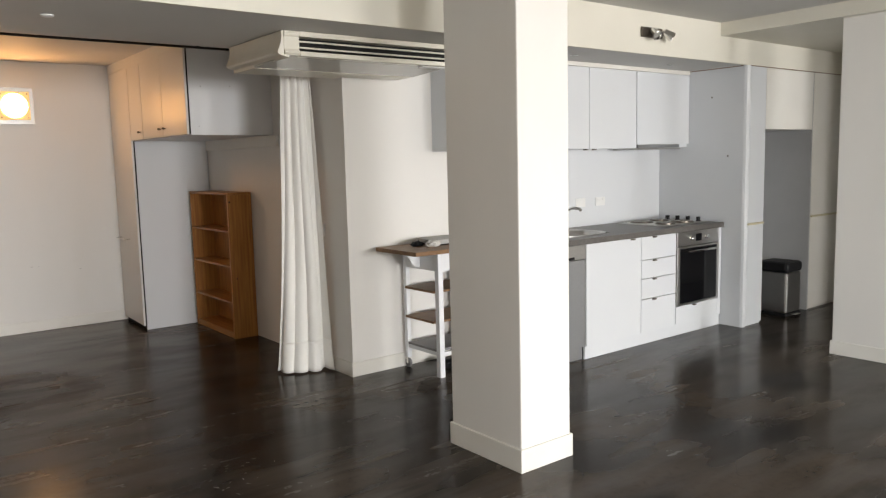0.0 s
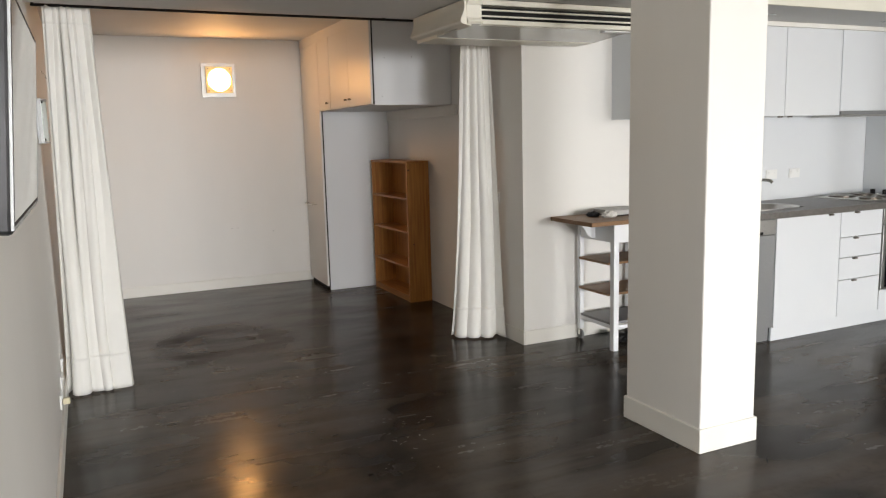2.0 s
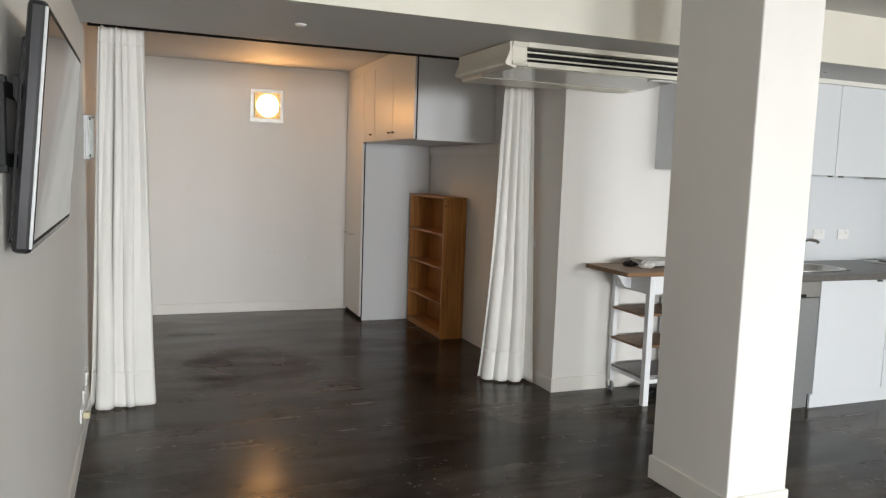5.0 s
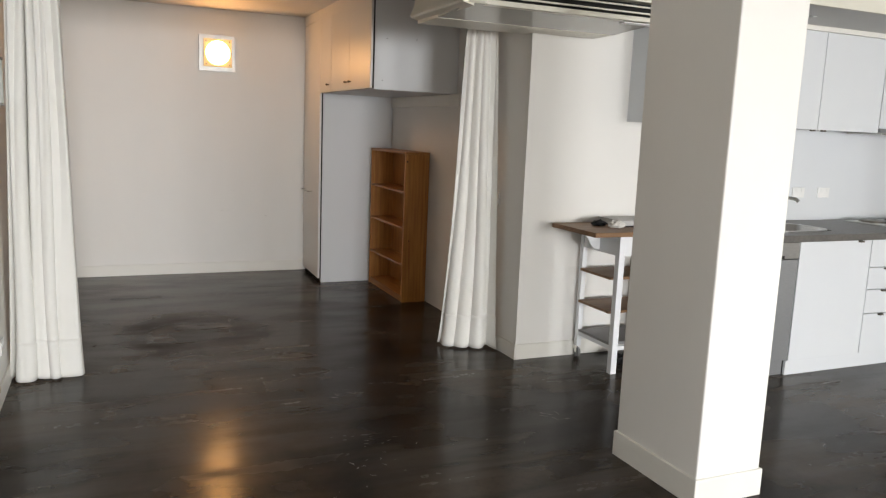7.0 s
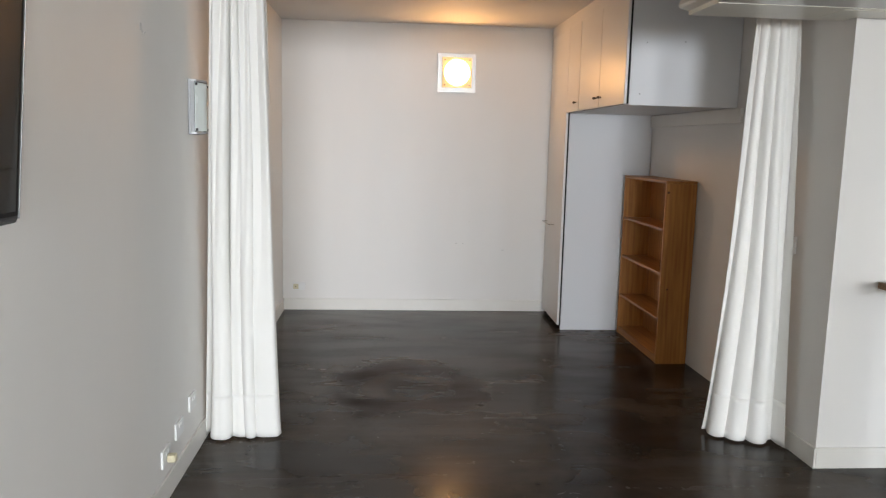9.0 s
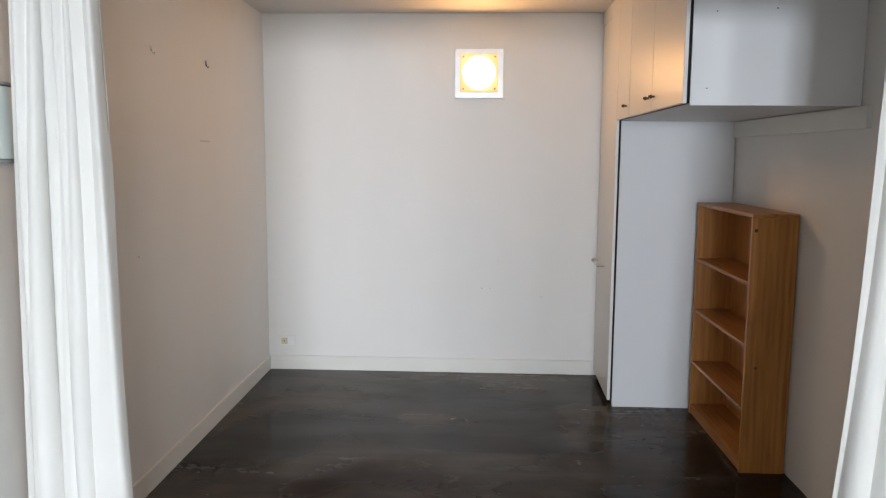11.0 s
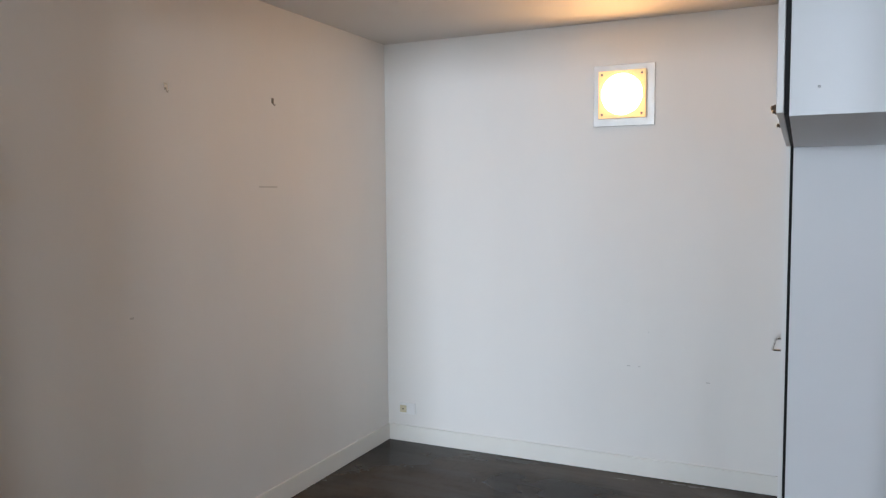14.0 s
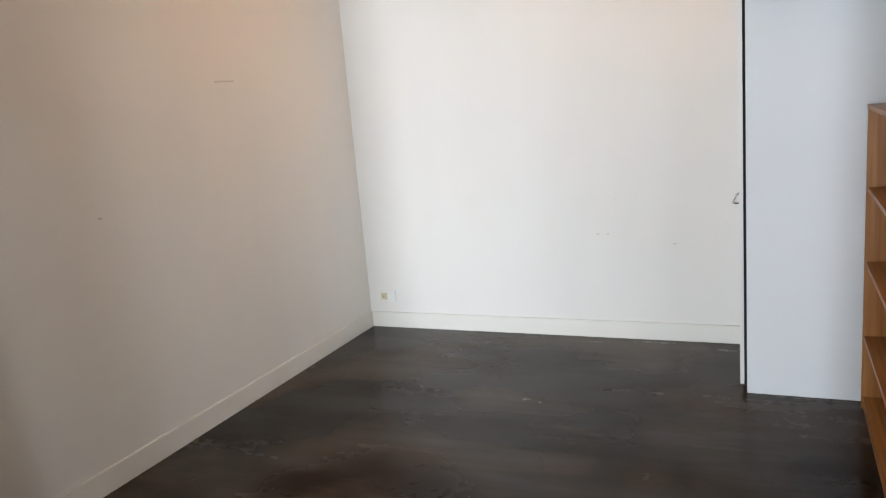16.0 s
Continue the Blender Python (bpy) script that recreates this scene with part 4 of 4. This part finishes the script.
part("upper_door", box(7.268, 7.90, 3.69, 3.71, 0.892, 2.199, 0.003), CREAM, hallc)
part("handle", box(7.28, 7.88, 3.682, 3.712, 0.874, 0.890, 0.002), SOCKET, hallc, "brass-toned edge pull")
part("carcass", box(7.268, 8.999, 3.712, 4.69, 0.0, 2.199, 0), CREAM, hallc)
part("side_panel", box(7.25, 7.267, 3.695, 4.499, 0.0, 2.199, 0.001), RECESS_SHADE, hallc, "recess side panel with its shade put into the grey")

tb = thing("pedal_bin", (6.93, 3.81, 0), "steel pedal bin with a black lid", "bin")
part("body", box(6.80, 7.06, 3.655, 3.935, 0.03, 0.40, 0.02), STEEL, tb)
part("base_ring", box(6.795, 7.065, 3.65, 3.94, 0, 0.03, 0.012), BLACK, tb)
part("lid", box(6.79, 7.07, 3.645, 3.945, 0.40, 0.495, 0.03), BLACK, tb, "domed black lid")
part("pedal", box(6.88, 6.98, 3.61, 3.655, 0.010, 0.022, 0.004), CHROME, tb, "chrome pedal")

# ---- kitchen trolley ----
tr = thing("kitchen_trolley", (3.55, 4.45, 0), "white kitchen trolley with an oiled wooden top", "trolley")
TX0, TX1, TY0, TY1 = 3.32, 3.74, 4.255, 4.66
part("top", box(3.105, 3.80, 4.195, 4.672, 0.862, 0.89, 0.003), OAK, tr, "oiled wooden board top")
LEG = 0.042
for x in (TX0, TX1):
    part("leg", box(x, x + LEG, TY0 - 0.012, TY0 - 0.012 + LEG, 0.0, 0.861, 0.003), LAMINATE, tr, "white square leg")
    lg = part("leg", box(x, x + LEG - 0.008, TY1 - 0.036, TY1 - 0.002, 0.075, 0.861, 0.003), LAMINATE, tr, "white square leg on a castor")
    part("castor_wheel", lathe([(0.012, -0.010), (0.030, -0.009), (0.033, -0.004), (0.033, 0.004), (0.030, 0.009), (0.012, 0.010)], (x + 0.017, TY1 - 0.019, 0.0335), "x", 20), RUBBER, lg, "grey castor wheel", True)
    part("castor_fork", prism([(TY1 - 0.03, 0.03), (TY1 - 0.008, 0.03), (TY1 - 0.004, 0.075), (TY1 - 0.034, 0.075)], "x", x + 0.003, x + 0.006), CHROME, lg, "steel castor fork")
part("front_rail", box(TX0 + LEG, TX1, TY0 - 0.006, TY0 + 0.014, 0.735, 0.861, 0.002), LAMINATE, tr, "white drawer front rail")
part("side_rail", box(TX0 + 0.006, TX0 + 0.026, TY0 + 0.031, TY1 - 0.037, 0.735, 0.861, 0.002), LAMINATE, tr)
part("side_rail", box(TX1 + 0.012, TX1 + 0.03, TY0 + 0.031, TY1 - 0.037, 0.735, 0.861, 0.002), LAMINATE, tr)
corb = [(3.324, 0.861), (3.185, 0.861), (3.188, 0.848), (3.215, 0.838), (3.238, 0.812), (3.255, 0.780), (3.285, 0.755), (3.324, 0.748)]
part("bracket", prism(corb, "y", 4.452, 4.476, 0.002), LAMINATE, tr, "white curved bracket under the overhang")
for z, m in ((0.600, OAK), (0.390, OAK)):
    part("shelf", box(TX0 - 0.015, TX1 + 0.055, TY0 + 0.035, TY1 - 0.04, z - 0.016, z, 0.002), m, tr, "oiled wooden shelf")
part("lower_shelf", box(TX0 + 0.002, TX1 + 0.04, TY0 + 0.032, TY1 - 0.04, 0.176, 0.192, 0.002), SLATE, tr, "grey lower shelf")
for y in (TY0 - 0.008, TY1 - 0.03):
    part("stretcher", box(TX0 + LEG, TX1, y, y + 0.02, 0.150, 0.176, 0.002), LAMINATE, tr)
part("stretcher", box(TX0 + 0.004, TX0 + 0.03, TY0 + 0.031, TY1 - 0.037, 0.150, 0.1755, 0.002), LAMINATE, tr)

fo = thing("ring_binder", (3.58, 4.52, 0.89), "grey ring binder lying on the trolley", "binder")
part("cover", box(3.44, 3.74, 4.42, 4.655, 0.8905, 0.895, 0.0015), BLACK, fo)
part("pages", box(3.448, 3.73, 4.43, 4.648, 0.8955, 0.925, 0.003), PAPER, fo, "stack of pages")
part("cover", box(3.44, 3.74, 4.42, 4.655, 0.9255, 0.930, 0.0015), PAPER, fo)


def crumple(name, cx, cy, rx, ry, h, material, label, category, seed, base=0.89):
    bm = bmesh.new()
    bmesh.ops.create_icosphere(bm, subdivisions=4, radius=1)
    for v in bm.verts:
        n = 1 + 0.35 * noise.noise(v.co * 2.3 + Vector((seed, 0, 0))) + 0.16 * noise.noise(v.co * 6 + Vector((0, seed, 0)))
        v.co = Vector((cx + v.co.x * rx * n, cy + v.co.y * ry * n, base + 0.0005 + max(0, (v.co.z * 0.6 + 0.35)) * h * n))
    return tagged(part(name, bm, material, smooth=True, origin=(cx, cy, base)), label, category)


crumple("cloth", 3.40, 4.40, 0.055, 0.04, 0.045, CLOTH, "crumpled pale cloth on the trolley top", "cloth", 3)
crumple("cloth", 3.34, 4.50, 0.045, 0.03, 0.035, BLACK, "crumpled dark cloth on the trolley top", "cloth", 8)
crumple("plastic_bag", 3.56, 4.45, 0.075, 0.055, 0.05, BLACK, "crumpled black plastic bag under the trolley", "bag", 14, 0.0)

# ---- pale scuffs and crumbs on the floor ----
rnd = random.Random(5)


def scratch_marks():
    bm = bmesh.new()

    def stroke(x, y, length, turn, bend):
        n, w = 7, rnd.uniform(0.0007, 0.0018)
        low, high = [], []
        for i in range(n):
            s = i / (n - 1) - 0.5
            a = turn + bend * s
            px, py = x + length * s * math.cos(a), y + length * s * math.sin(a)
            ww = w * (1 - 1.6 * s * s)
            low.append(bm.verts.new((px + ww * math.sin(a), py - ww * math.cos(a), 0.0012)))
            high.append(bm.verts.new((px - ww * math.sin(a), py + ww * math.cos(a), 0.0012)))
        for i in range(n - 1):
            bm.faces.new((low[i], low[i + 1], high[i + 1], high[i]))
    for cx, cy, n, spread, size in ((1.665, 4.39, 9, 0.05, 0.07), (1.64, 3.71, 9, 0.08, 0.035), (1.535, 3.50, 8, 0.06, 0.045), (2.61, 3.74, 6, 0.05, 0.06), (1.60, 5.78, 2, 0.01, 0.03), (1.45, 3.3, 6, 0.15, 0.02), (2.05, 3.55, 4, 0.1, 0.02), (1.0, 5.2, 5, 0.5, 0.012), (1.3, 6.3, 16, 0.7, 0.012), (1.4, 5.3, 10, 0.5, 0.012)):
        for _ in range(n):
            stroke(cx + rnd.gauss(0, spread), cy + rnd.gauss(0, spread * 0.6), size * rnd.uniform(0.25, 0.9), rnd.uniform(0, 3.1), rnd.uniform(-0.9, 0.9))
    return bm


tagged(part("floor_scuffs", scratch_marks(), CHIP), "pale scratches and paint flecks on the concrete", "scuff", kind="stuff")
